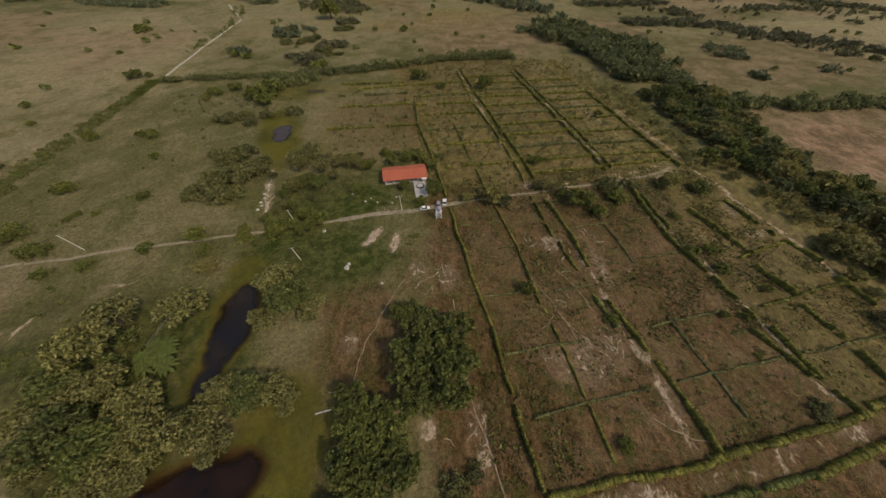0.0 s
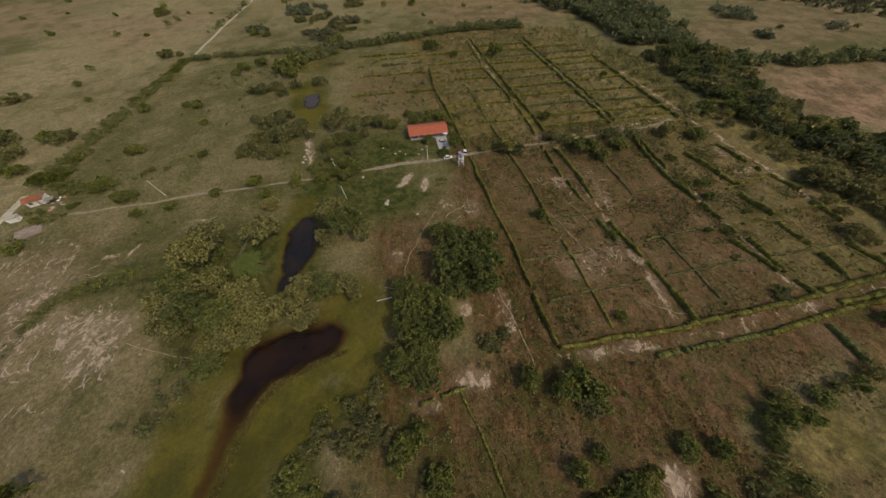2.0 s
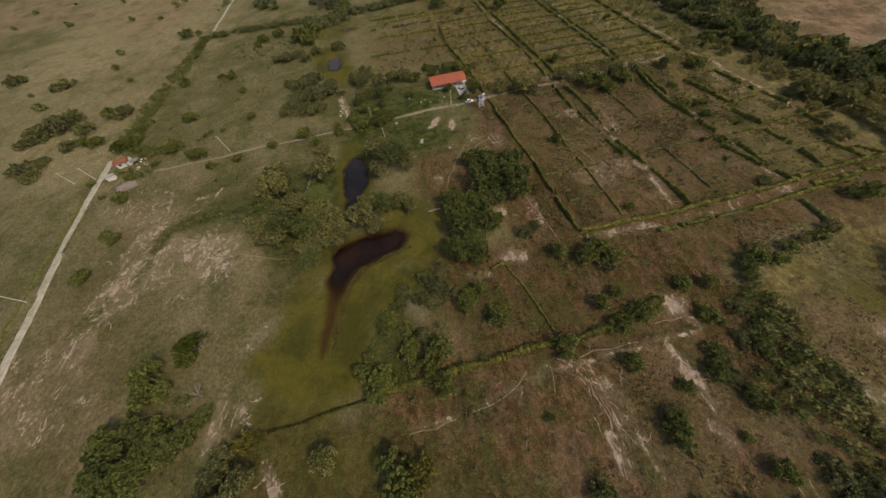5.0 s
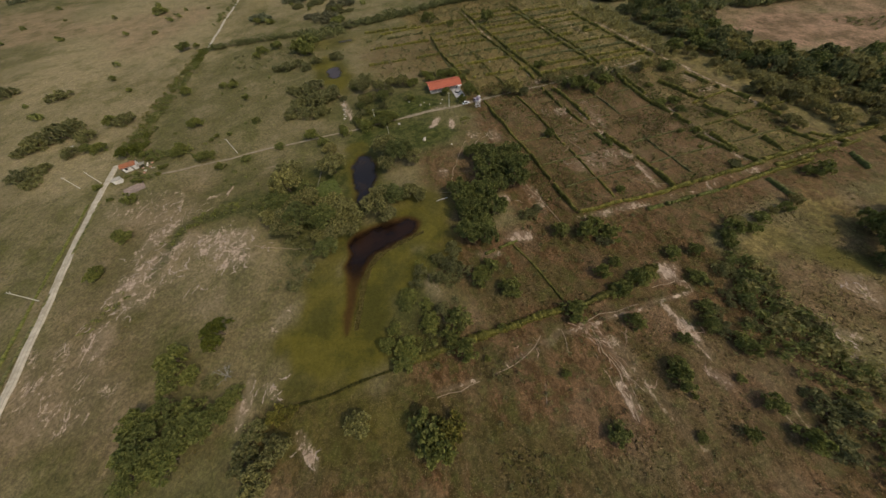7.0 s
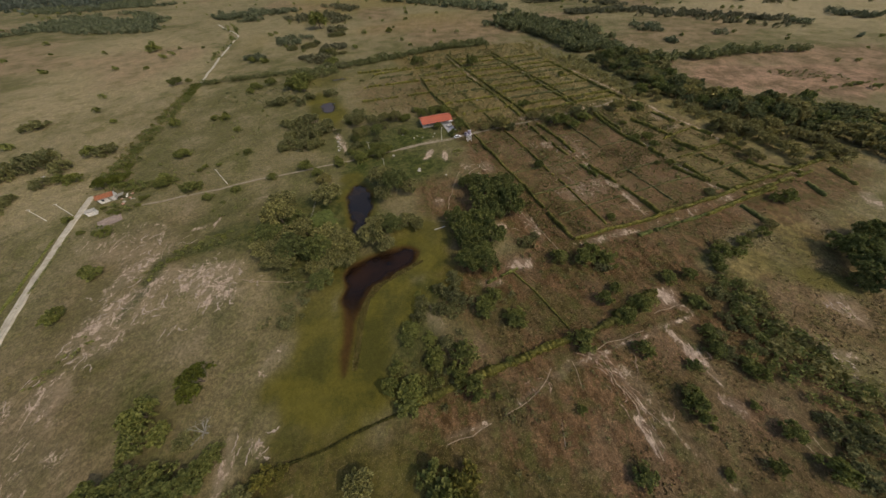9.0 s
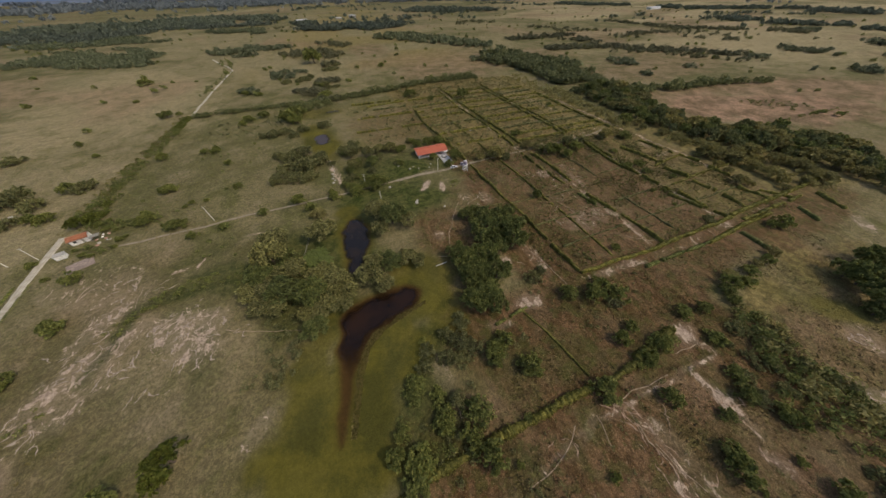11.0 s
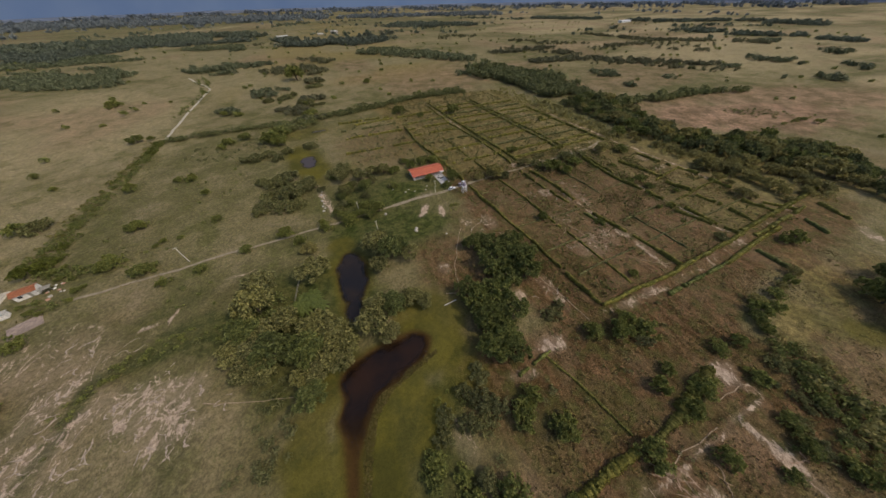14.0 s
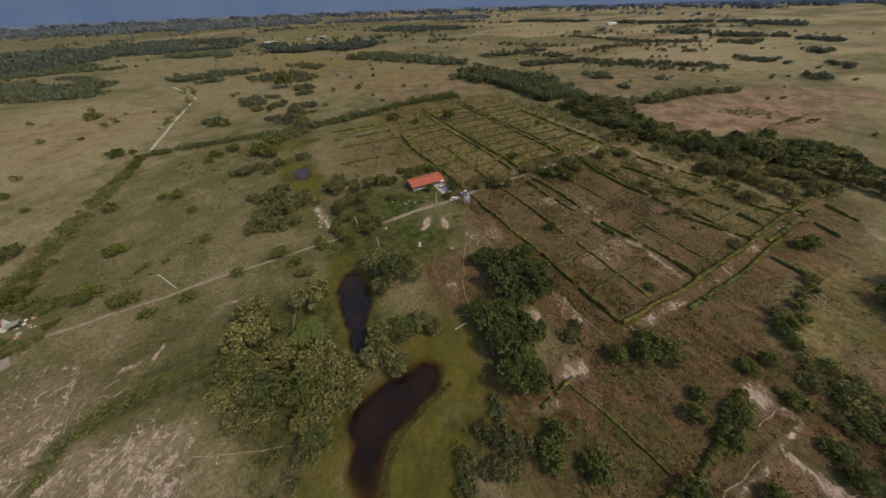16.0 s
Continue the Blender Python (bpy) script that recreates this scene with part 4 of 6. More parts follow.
# thickets at the head of the marsh
plant("yellowgreen", -137.2, -18.3, 5.0)
plant("yellowgreen", -138.4, -21.8, 3.6)
plant("shrub", -149.7, -24.3, 5.0)
plant("shrub", -152.0, -28.0, 3.2)
plant("shrub", -149.6, -31.2, 3.9)
plant("shrub", -143.7, -29.8, 3.2)
plant("scrub", -136.9, -33.4, 2.6)
plant("tree", -152.4, -40.5, 4.8)
plant("tree", -147.9, -38.6, 4.3)
plant("shrub", -140.3, -40.4, 4.5)
plant("tree", -133.6, -44.5, 4.8)
plant("tree", -141.0, -46.1, 5.6)
plant("tree", -149.4, -46.8, 5.5)
plant("shrub", -130.9, -41.9, 4.0)
plant("tree", -141.5, -51.0, 4.8)
plant("shrub", -154.3, -47.5, 3.9)
plant("tree", -150.0, -53.0, 4.6)
plant("shrub", -129.2, -38.6, 3.2)
plant("scrub", -121.0, -50.7, 4.1)
plant("pale", -113.6, -55.0, 3.6)
plant("scrub", -121.7, -55.8, 4.2)
plant("pale", -117.0, -60.0, 3.6)
plant("yellow", -115.1, -46.9, 3.4)
plant("yellow", -111.5, -46.9, 2.1)
plant("shrub", 111.6, -5.6, 4.6)
plant("shrub", 107.0, -4.5, 3.0)
plant("olive", 174.0, 49.0, 5.6)
plant("olive", 177.0, 37.0, 5.2)
plant("olive", 162.0, 50.0, 5.0)
plant("olive", 182.0, 12.0, 4.6)
plant("shrub", -51.8, 113.6, 2.6)
plant("olive", 14.6, 105.9, 3.7)
# the grove by the ponds
plant("pale", -121.0, 54.7, 6.2)
plant("pale", -120.8, 45.3, 6.5)
plant("pale", -123.4, 36.6, 6.1)
plant("pale", -116.0, 33.9, 5.4)
plant("pale", -110.3, 35.8, 4.9)
plant("pale", -126.7, 29.4, 4.1)
plant("pale", -120.3, 28.2, 5.1)
plant("pale", -113.5, 24.6, 5.7)
plant("pale", -121.8, 21.1, 4.3)
plant("pale", -115.6, 19.5, 4.3)
plant("pale", -100.5, 29.5, 5.4)
plant("pale", -94.3, 24.6, 5.3)
plant("pale", -102.4, 20.5, 5.6)
plant("pale", -96.8, 18.4, 5.0)
plant("pale", -90.6, 19.6, 4.5)
plant("pale", -93.2, 14.3, 3.5)
plant("pale", -100.5, 14.0, 4.2)
plant("pale", -102.5, 7.3, 4.0)
plant("pale", -105.4, 13.7, 3.0)
plant("pale", -81.7, 22.5, 5.4)
plant("pale", -76.8, 18.2, 3.6)
plant("pale", -79.5, 30.0, 4.5)
plant("pale", -73.0, 29.0, 5.0)
plant("pale", -65.6, 29.3, 4.2)
plant("pale", -61.2, 25.5, 3.0)
plant("pale", -100.6, 55.9, 6.2)
plant("olive", -103.1, 74.4, 4.1)
plant("pale", -73.4, 62.6, 6.8)
plant("pale", -67.2, 55.9, 6.0)
plant("pale", -60.4, 52.4, 4.6)
plant("pale", -74.1, 49.6, 3.9)
plant("pale", -92, -54, 3.0)
plant("pale", -63, -28, 2.5)
plant("pale", -45, -0, 4.5)
plant("tree", -44, 23, 5.6)
plant("tree", -35, 18, 6.7)
plant("tree", -40, 11, 6.2)
plant("tree", -33, 9, 6.2)
plant("tree", -24, 43, 7.3)
plant("tree", -15, 39, 7.7)
plant("tree", -26, 33, 7.7)
plant("tree", -17, 30, 7.6)
plant("tree", -26, 24, 6.6)
plant("tree", -18, 23, 6.3)
plant("tree", -30, 47, 5.1)
plant("tree", -40, 5, 5.5)
plant("tree", -44, 12, 6.4)
plant("tree", -40, 2, 6.0)
plant("tree", -46, 0, 5.8)
plant("tree", -40, -2, 5.1)
plant("tree", -42, 19, 6.0)
plant("tree", 100, -38, 7.4)
plant("tree", 93, -46, 6.9)
plant("tree", 100, -34, 5.8)
plant("tree", 116, -33, 6.9)
plant("tree", 87, -48, 4.0)
plant("bare_tree", -132, -33, 3.5)
plant("shrub", -192, 37, 3.8)
plant("shrub", -195, 18, 3.4)
plant("shrub", -76, -38, 4.5)
plant("shrub", -78, -41, 4.3)
plant("shrub", -58.5, -32, 4.4)
plant("shrub", -59, -42, 4.4)
plant("shrub", -47, -20, 3.9)
plant("shrub", -39, -26, 3.8)
plant("shrub", -68, -32, 3.4)
plant("shrub", -74, -60, 5.6)
plant("yellow", -67.5, -60.5, 4.4)
plant("shrub", -71, -64, 5.1)
plant("shrub", -67.5, -30, 3.4)
plant("shrub", -73.5, -20, 3.4)
plant("scrub", -68, -12, 3.0)
plant("shrub", -62, -37, 3.6)
plant("shrub", -82, -35, 3.4)
plant("shrub", -68, -25, 2.7)
plant("shrub", -75, -23, 3.1)
plant("shrub", -80, -31, 2.4)
plant("shrub", -2, -11, 4.9)
plant("shrub", 7, -13, 4.5)
plant("shrub", -10, -7, 3.6)
plant("shrub", -21, -38.5, 4.3)
plant("shrub", -2, -36, 3.6)
plant("shrub", 6, -33, 3.9)
plant("shrub", 24, -26.8, 3.4)
plant("shrub", -4.8, -27.8, 3.2)
plant("shrub", 2, -25, 2.9)
plant("shrub", 52.5, -23, 4.2)
plant("shrub", 67, -21, 3.4)
plant("shrub", 80, -19, 3.0)
plant("olive", 87, -17, 3.0)
plant("olive", 74, -19.5, 2.4)
plant("shrub", 33, -27.8, 3.2)
plant("shrub", 25.5, -37.3, 3.5)
plant("shrub", -1, -60, 3.1)
plant("shrub", -2, -63, 3.7)
plant("shrub", 22, -59, 3.3)
plant("shrub", 23, -61, 3.0)
plant("shrub", -4, -46, 3.0)
plant("shrub", -32, -55, 1.6)
plant("shrub", 17, -74, 3.7)
plant("shrub", -26, -71, 3.5)
plant("shrub", -6, -76, 1.6)
plant("shrub", 6, -78, 2.2)
plant("shrub", -1, -68, 1.2)
plant("shrub", 7, -54, 2.5)
plant("shrub", 17, -52, 3.1)
plant("shrub", 20, -47, 2.9)
plant("shrub", 14, -67, 1.6)
plant("shrub", 19, -82, 3.5)
plant("shrub", -46, -38, 1.7)
plant("shrub", -53, -46, 1.3)
plant("shrub", 13, 53, 3.6)
plant("shrub", 39, 39, 2.6)
plant("shrub", 141, 122, 6.3)
plant("shrub", 56, 95, 5.3)
plant("shrub", 58, 88, 4.6)
plant("shrub", 72, 96, 5.4)
plant("shrub", 93, 82, 2.6)
plant("shrub", 105, 179, 3.1)
plant("shrub", 78, 36, 1.9)
plant("olive", 146, 57, 6)
plant("scrub", 72, 104, 5.2)
plant("shrub", 51, 97, 6.4)
plant("shrub", 25, 7, 2.3)
plant("shrub", 94, 62, 3.7)
plant("shrub", 92, 54, 3.5)
plant("shrub", -33, 51, 1.9)
plant("shrub", -15, 254, 6.5)
plant("shrub", 43, 129, 4.6)
plant("shrub", 37, 230, 7.9)
plant("shrub", 14, 53, 2.4)
plant("olive", 12, 102, 5.9)
plant("scrub", 17, 99, 4.1)
plant("olive", 1, 103, 3.7)
plant("scrub", 46, 105, 4.2)
plant("olive", 39, 108, 3.8)
plant("scrub", 85, 105, 4.3)
plant("olive", 104, 103, 5.3)
plant("shrub", 117, 98, 5.0)
plant("shrub", 2, 233, 4.4)
plant("shrub", 102, 44, 2.1)
plant("shrub", 85, 35, 1.7)
plant("shrub", -313, 411, 8.7)
plant("shrub", -242, 273, 6.8)
plant("shrub", -232, 273, 3.7)
plant("shrub", -435, 438, 2.6)
plant("shrub", -291, 334, 3.2)
plant("shrub", -258, 406, 2.5)
plant("shrub", -187, 127, 4.8)
plant("shrub", -176, 175, 4.0)
plant("shrub", -259, 197, 2.8)
plant("shrub", -282, 223, 3.1)
plant("shrub", -188, 100, 5.0)
plant("shrub", -170, 89, 3.5)
plant("shrub", -151, 119, 3.2)
plant("shrub", -172, 109, 2.0)
plant("shrub", -165, 109, 2.0)
plant("shrub", -209, 175, 4.6)
plant("shrub", -165, 233, 5.0)
plant("shrub", -169, 225, 4.0)
plant("shrub", -154, 243, 6.0)
plant("shrub", -131, 224, 10.5)
plant("shrub", -125, 236, 9.2)
plant("shrub", -124, 215, 6.3)
clump = random.Random(21)
for x, y, r in ((-125, 367, 14.3), (-143, 357, 12.8), (-111, 336, 11.1), (-92, 320, 9.7), (-96, 413, 14.6), (-90, 441, 11.2)):
    for k in range(6):
        plant("scrub", x + clump.gauss(0, 0.5) * r, y + clump.gauss(0, 0.32) * r, r * clump.uniform(0.22, 0.4))
plant("shrub", -117, 466, 16.1)
plant("shrub", -24, 400, 5.3)
plant("shrub", 12, 475, 3.9)
plant("shrub", -184, 320, 4.2)
plant("shrub", -169, 315, 4.2)
plant("shrub", -103, 279, 7.7)
plant("shrub", -98, 289, 6.0)
plant("scrub", -80, 147, 6.3)
plant("pale", -83, 136, 4.7)
plant("scrub", -88, 145, 4.2)
plant("pale", -71, 133, 4.2)
plant("pale", -63, 136, 3.8)
plant("pale", -55, 134, 4.3)
plant("shrub", -48, 132, 4.2)
plant("pale", -70, 118, 3.9)
plant("scrub", -71, 110, 3.1)
plant("pale", -64, 125, 2.7)
plant("scrub", -77, 126, 3.4)
plant("shrub", -36, 136, 4.3)
plant("shrub", -27, 140, 4.4)
plant("shrub", -19, 137, 4.9)
plant("scrub", -84, 107, 3.5)
plant("shrub", -77, 93, 4.3)
plant("shrub", -71, 90, 4.3)
plant("shrub", -67, 95, 4.4)
plant("shrub", -74, 99, 4.0)
plant("shrub", -96, 92, 2.8)
plant("shrub", -86, 96, 2.9)
plant("tree", -15.1, 109.3, 4.3)
plant("shrub", -21.6, 102.3, 3.6)
plant("shrub", -53, 116, 2.8)
plant("shrub", -14, 130, 3.6)
plant("shrub", -174, 89, 4.6)
plant("shrub", -162, 77, 2.9)
plant("shrub", -149, 80, 3.0)
plant("shrub", -191, 127, 3.8)
plant("shrub", -195, 39, 3.2)
plant("shrub", -195, 20, 3.2)
plant("shrub", -132, 86, 3.1)
plant("shrub", -114, 90, 4.4)
plant("shrub", -107, 82, 3.6)
plant("shrub", -95, 88, 3.7)
plant("shrub", -83, 89, 4.1)
plant("shrub", -189, 96, 3.7)
plant("shrub", -163, 152, 3.0)
plant("shrub", -185, 178, 3.3)
plant("shrub", -180, 177, 2.0)
plant("shrub", -174, 106, 1.6)
plant("shrub", -223, 78, 2.6)
plant("shrub", -200, 62, 3.3)
plant("shrub", -211, 102, 2.2)
plant("shrub", -206, 97, 1.9)
plant("shrub", -201, 95, 1.8)
plant("shrub", -195, 86, 2.1)
plant("shrub", -194, 88, 1.5)
plant("shrub", -208, 105, 1.6)
plant("shrub", -215, 108, 1.9)
plant("shrub", -202, 67, 1.4)
plant("shrub", -212, 66, 1.6)
plant("shrub", -206, 64, 1.3)
plant("shrub", -206, 79, 2.0)
plant("shrub", -202, 77, 1.7)
plant("shrub", -212, 84, 1.5)
plant("shrub", -195, 81, 1.5)
plant("shrub", -193, 99, 2.5)
plant("tree", -29.1, 114.6, 3.2)
plant("shrub", -72, 100, 3.5)
plant("shrub", -68, 94, 3.4)
plant("shrub", -89, 98, 3.0)
plant("shrub", -37, 144, 3.5)
plant("scrub", -54, 116, 2.8)
plant("scrub", -283, 133, 7.0)
plant("scrub", -274, 139, 7.6)
plant("scrub", -271, 147, 7.3)
plant("scrub", -288, 127, 5.1)
plant("scrub", -254, 132, 5.3)
plant("scrub", -272, 100, 5.7)
plant("scrub", -265, 103, 4.7)
plant("scrub", -310, 203, 7.1)
plant("scrub", -359, 223, 6.7)
plant("scrub", -238, 146, 6.1)
plant("shrub", -247, 147, 5.1)
plant("shrub", -241, 116, 4.6)
plant("scrub", -256, 117, 4.5)
plant("scrub", -263, 92, 5.0)
plant("shrub", -248, 118, 4.0)
plant("shrub", 79, 23, 1.5)
plant("shrub", 86, 63, 3.6)
plant("olive", 141, 59, 2.7)
plant("shrub", 48, -25, 3.2)
plant("olive", 57, -20.5, 3.0)
plant("shrub", 46, -29, 2.9)
plant("shrub", 59, -25, 3.5)
plant("shrub", -42, -16, 3.7)
plant("shrub", -46, -18, 3.2)
plant("shrub", -38, -25, 3.4)
plant("shrub", -37, -28, 3.0)
plant("shrub", 4, -8, 3.8)
plant("scrub", 28, -77, 4.0)
plant("scrub", 33, -80, 3.9)
plant("scrub", 24, -84, 4.0)
plant("scrub", -116, 150, 6.8)
plant("scrub", -123, 146, 6.6)
plant("scrub", -131, 151, 4.3)
plant("scrub", -104, 136, 6.4)
plant("scrub", -109, 132, 6.8)
plant("scrub", -114, 128, 6.7)
plant("scrub", -126, 130, 4.5)
plant("scrub", -126, 121, 5.9)
plant("scrub", -116, 115, 6.3)
plant("scrub", -129, 116, 3.7)
plant("scrub", -109, 116, 4.8)
plant("scrub", -96, 129, 2.9)
plant("scrub", -141, 192, 5.8)
plant("scrub", -132, 196, 5.2)
plant("scrub", -124, 185, 4.3)
plant("scrub", -148, 192, 3.6)
plant("scrub", -101, 198, 5.3)
plant("scrub", -118, 196, 4.5)
plant("olive", 149, 54, 6)
plant("olive", 155, 46, 5.84)
plant("olive", 157, 40, 5.12)
plant("olive", 156, 25, 5.36)
plant("olive", 155, 19, 3.68)
plant("olive", 133, 28, 4.24)
plant("olive", 185, 28, 5.12)
plant("olive", 168, 15, 3.68)
plant("scrub", 83, 8, 3.3)
plant("olive", 157, 33, 3.92)
plant("olive", 148, 61, 4.32)
plant("olive", 150, 14, 3.04)
plant("olive", 179, 17, 4.32)
plant("olive", 135, 23, 2.56)
plant("olive", 140, 38, 2.8)
plant("scrub", 36, -37, 2.9)
plant("scrub", 41, -40, 2.1)
plant("scrub", 40, -44, 3.1)
plant("scrub", 43, -47, 2.2)
plant("scrub", 43, -52, 2.6)
plant("scrub", 45, -57, 2.7)
plant("scrub", 30, -45, 1.9)
plant("scrub", 34, -49, 2.6)
plant("scrub", 30, -55, 2.3)
plant("scrub", 22, -49, 2.2)
plant("scrub", 20, -54, 2.5)
plant("scrub", 27, -39, 2.2)
plant("scrub", 36, -58, 2.1)
plant("scrub", 48, -61, 2.3)
plant("scrub", 29, -48, 1.5)
plant("scrub", 38, -53, 1.5)
plant("scrub", 48, -44, 1.5)
plant("scrub", -54, -5, 3.3)
plant("scrub", -56, -12, 3.6)
plant("scrub", -53, -15, 3.0)
plant("scrub", -62, -16, 2.8)
plant("scrub", -58, -17, 2.6)
plant("scrub", -70, -16, 2.7)
plant("scrub", -60, -8, 2.5)
plant("scrub", -19, 4, 3.2)
plant("scrub", -14, 6, 2.4)
plant("scrub", 4, -16, 2.9)
plant("yellowgreen", -221, 107, 4.2)
plant("yellowgreen", -216.5, 107, 3.4)
plant("yellowgreen", -222, 104, 3.8)


hr = random.Random(31)
for kind, x, y, r in [(("tree", "scrub", "shrub", "pale")[k % 4], -86 + hr.gauss(0, 6), 92 + k * 2.6 + hr.uniform(-3, 3), hr.uniform(2.4, 4.0)) for k in range(20)]:
    if min(math.hypot(x + 76.8, y - 95.2), abs(x + 95) + max(0, abs(y - 119) - 15)) < 7.5:
        continue
    plant(kind, x, y, r)
for k in range(16):
    plant("scrub", -70 + 4.2 * k + hr.uniform(-2, 2), 140 + 0.2 * k + hr.uniform(-6, 6), hr.uniform(1.6, 3.0))


def hedge(ax, ay, bx, by, width=1.3, height=1.5, kind="hedge", gap=0.2, seed=1, dense=1.0, label=""):
    """A hedge row: an added solid core that blocks light, under a skin of leaves, with thin places and gaps."""
    r = np.random.default_rng(seed + int(abs(ax * 3 + ay * 7)))
    length = math.hypot(bx - ax, by - ay)
    n = max(4, int(length / 0.7))
    t = (np.arange(n) + 0.5) / n
    s = t * length
    flat_ = np.full(n, seed * 3.1)
    full = smooth_noise(s, flat_, 6, seed) * 0.7 + smooth_noise(s, flat_, 2.2, seed + 5) * 0.3
    keep = full > gap + 0.06
    if keep.sum() < 2:
        return None
    ux, uy = (bx - ax) / length, (by - ay) / length
    sway = (smooth_noise(s, flat_ + 9, 9, seed) - 0.5) * 0.9
    wide = width * (0.45 + 0.6 * smooth_noise(s, flat_ + 20, 2.4, seed) + 0.3 * r.random(n)) * 0.5
    tall = height * (0.40 + 0.75 * smooth_noise(s, flat_ + 40, 2.6, seed) + 0.2 * r.random(n)) * np.clip((full - gap) * 5 + 0.45, 0, 1)
    mx, my = ax + ux * s - uy * sway, ay + uy * s + ux * sway
    vs, qs = [], []
    h = length / n * 0.56
    for k in np.nonzero(keep)[0]:
        c = Vector((mx[k], my[k], 0))
        a, b = Vector((ux, uy, 0)) * h, Vector((-uy, ux, 0)) * wide[k] * 0.8
        base = len(vs)
        top = tall[k] * 0.86
        for z, e in ((-0.15, 1.0), (top * 0.7, 0.95), (top, 0.5)):
            for i1, i2 in ((-1, -1), (1, -1), (1, 1), (-1, 1)):
                p = c + a * i1 + b * i2 * e
                vs.append((p.x, p.y, z))
        for z in (0, 4):
            for i in range(4):
                qs.append((base + z + i, base + z + (i + 1) % 4, base + z + 4 + (i + 1) % 4, base + z + 4 + i))
        qs.append((base + 8, base + 9, base + 10, base + 11))
    ks = np.nonzero(keep)[0]
    count = int(len(ks) * length / n * (2 * height + width) * 8.5 * dense)
    k = r.choice(ks, count)
    a = r.uniform(0, math.pi, count)
    d = np.stack([-uy * np.cos(a), ux * np.cos(a), np.sin(a)], 1)
    along = r.uniform(-0.6, 0.6, count) * length / n
    push = 0.75 + 0.4 * r.random(count)
    at = np.stack([mx[k] + ux * along - uy * np.cos(a) * wide[k] * push, my[k] + uy * along + ux * np.cos(a) * wide[k] * push,
                   tall[k] * (r.random(count) * 0.35 + 0.65 * np.sin(a) * push)], 1)
    out = d * 0.9 + r.normal(size=(count, 3)) * 0.6
    out /= np.linalg.norm(out, axis=1)[:, None]
    u = np.cross(out, r.normal(size=(count, 3)))
    u /= np.linalg.norm(u, axis=1)[:, None]
    v = np.cross(out, u)
    z = (0.17 * (0.6 + 0.8 * r.random(count)) * max(1, width / 1.8))[:, None]
    q = np.stack([at - u * z * 1.3, at - v * z * 0.8, at + u * z * 1.3, at + v * z * 0.8], 1).reshape(-1, 3)
    q[:, 2] = np.maximum(q[:, 2], -0.1)
    quads = np.concatenate([np.array(qs), np.arange(count * 4).reshape(-1, 4) + len(vs)])
    ob = part("hedge", mesh_arrays("hedge", np.concatenate([np.array(vs), q]), quads), LEAF[kind])
    return tagged(ob, label or "narrow yellow-green hedge row with gaps along a plot", "hedge", "plot hedges")


def rows(width, height, gap, kind, seed, *runs):
    """Hedges along runs of points, one for each leg."""
    for run in runs:
        for (ax, ay), (bx, by) in zip(run, run[1:]):
            seed += 1
            hedge(ax, ay, bx, by, width, height, kind, gap, seed)


# rows that run up the plots
rows(1.3, 1.8, 0.14, "hedge", 100, ((1, 1), (-1, 24), (-2, 40)), ((-2, 41), (-5, 62), (-8.5, 97)))
rows(1.5, 2.2, 0.1, "hedge", 105, ((-9, 105), (-14, 146), (-19, 175), (-20, 212)))
rows(1.0, 1.2, 0.20, "hedge", 110, ((21, 4), (20, 18), (17, 50)), ((17, 51), (16, 75), (13, 97)), ((11, 112), (4, 176)))
rows(1.4, 1.9, 0.12, "hedge", 120, ((48, 3), (46, 25)), ((45, 28), (41, 46)), ((41, 60), (41, 79), (38, 99)), ((38, 115), (35, 151), (29, 205), (23, 272)))
rows(1.2, 1.6, 0.24, "hedge", 130, ((37, 54), (34, 73)), ((33, 76), (32, 102)), ((32, 114), (30, 150), (22, 207), (19, 268)))
rows(1.4, 1.9, 0.16, "hedge", 140, ((84, 101), (82, 70), (86, 53)), ((86, 51), (89, 34)), ((84, 31), (90, 16)), ((83, 120), (82, 150), (72, 265)))
rows(1.4, 1.8, 0.12, "hedge", 150, ((91, 31), (92, 15)), ((92, 12), (95, 6)), ((79, 118), (77, 150), (67, 264)), ((86, 98), (86, 75)))
rows(1.5, 2.0, 0.10, "hedge", 160, ((103, 86), (111, 59)), ((107, 54), (111.5, 41)), ((109.5, 37), (112, 25)), ((111, 21), (112, 8)))
rows(1.5, 1.9, 0.20, "hedge", 170, ((125, 90), (129, 67)), ((131, 64), (136, 53)), ((134, 46), (136, 34)), ((127, 24), (133, 9)), ((122, 118), (119, 160), (115, 224)))
rows(0.9, 0.9, 0.22, "scrub", 180, ((59, 38), (62, 6)), ((60, 60), (57, 95)), ((-14, 108), (-22, 200)))
rows(0.8, 0.6, 0.12, "hedge", 190, ((-30, -7), (-22, -34)))
hedge(136, 18, 145, 6, 1.6, 1.4, gap=0.1, seed=63)
hedge(162, 6, 158, -8, 2.0, 1.8, gap=0.05, seed=64)
hedge(137.9, 0.8, 134, -9.7, 1.8, 1.7, gap=0.05, seed=65, kind="tree")
hedge(37, 48, 39, 36, 1.8, 1.7, gap=0.1, seed=67, kind="shrub")
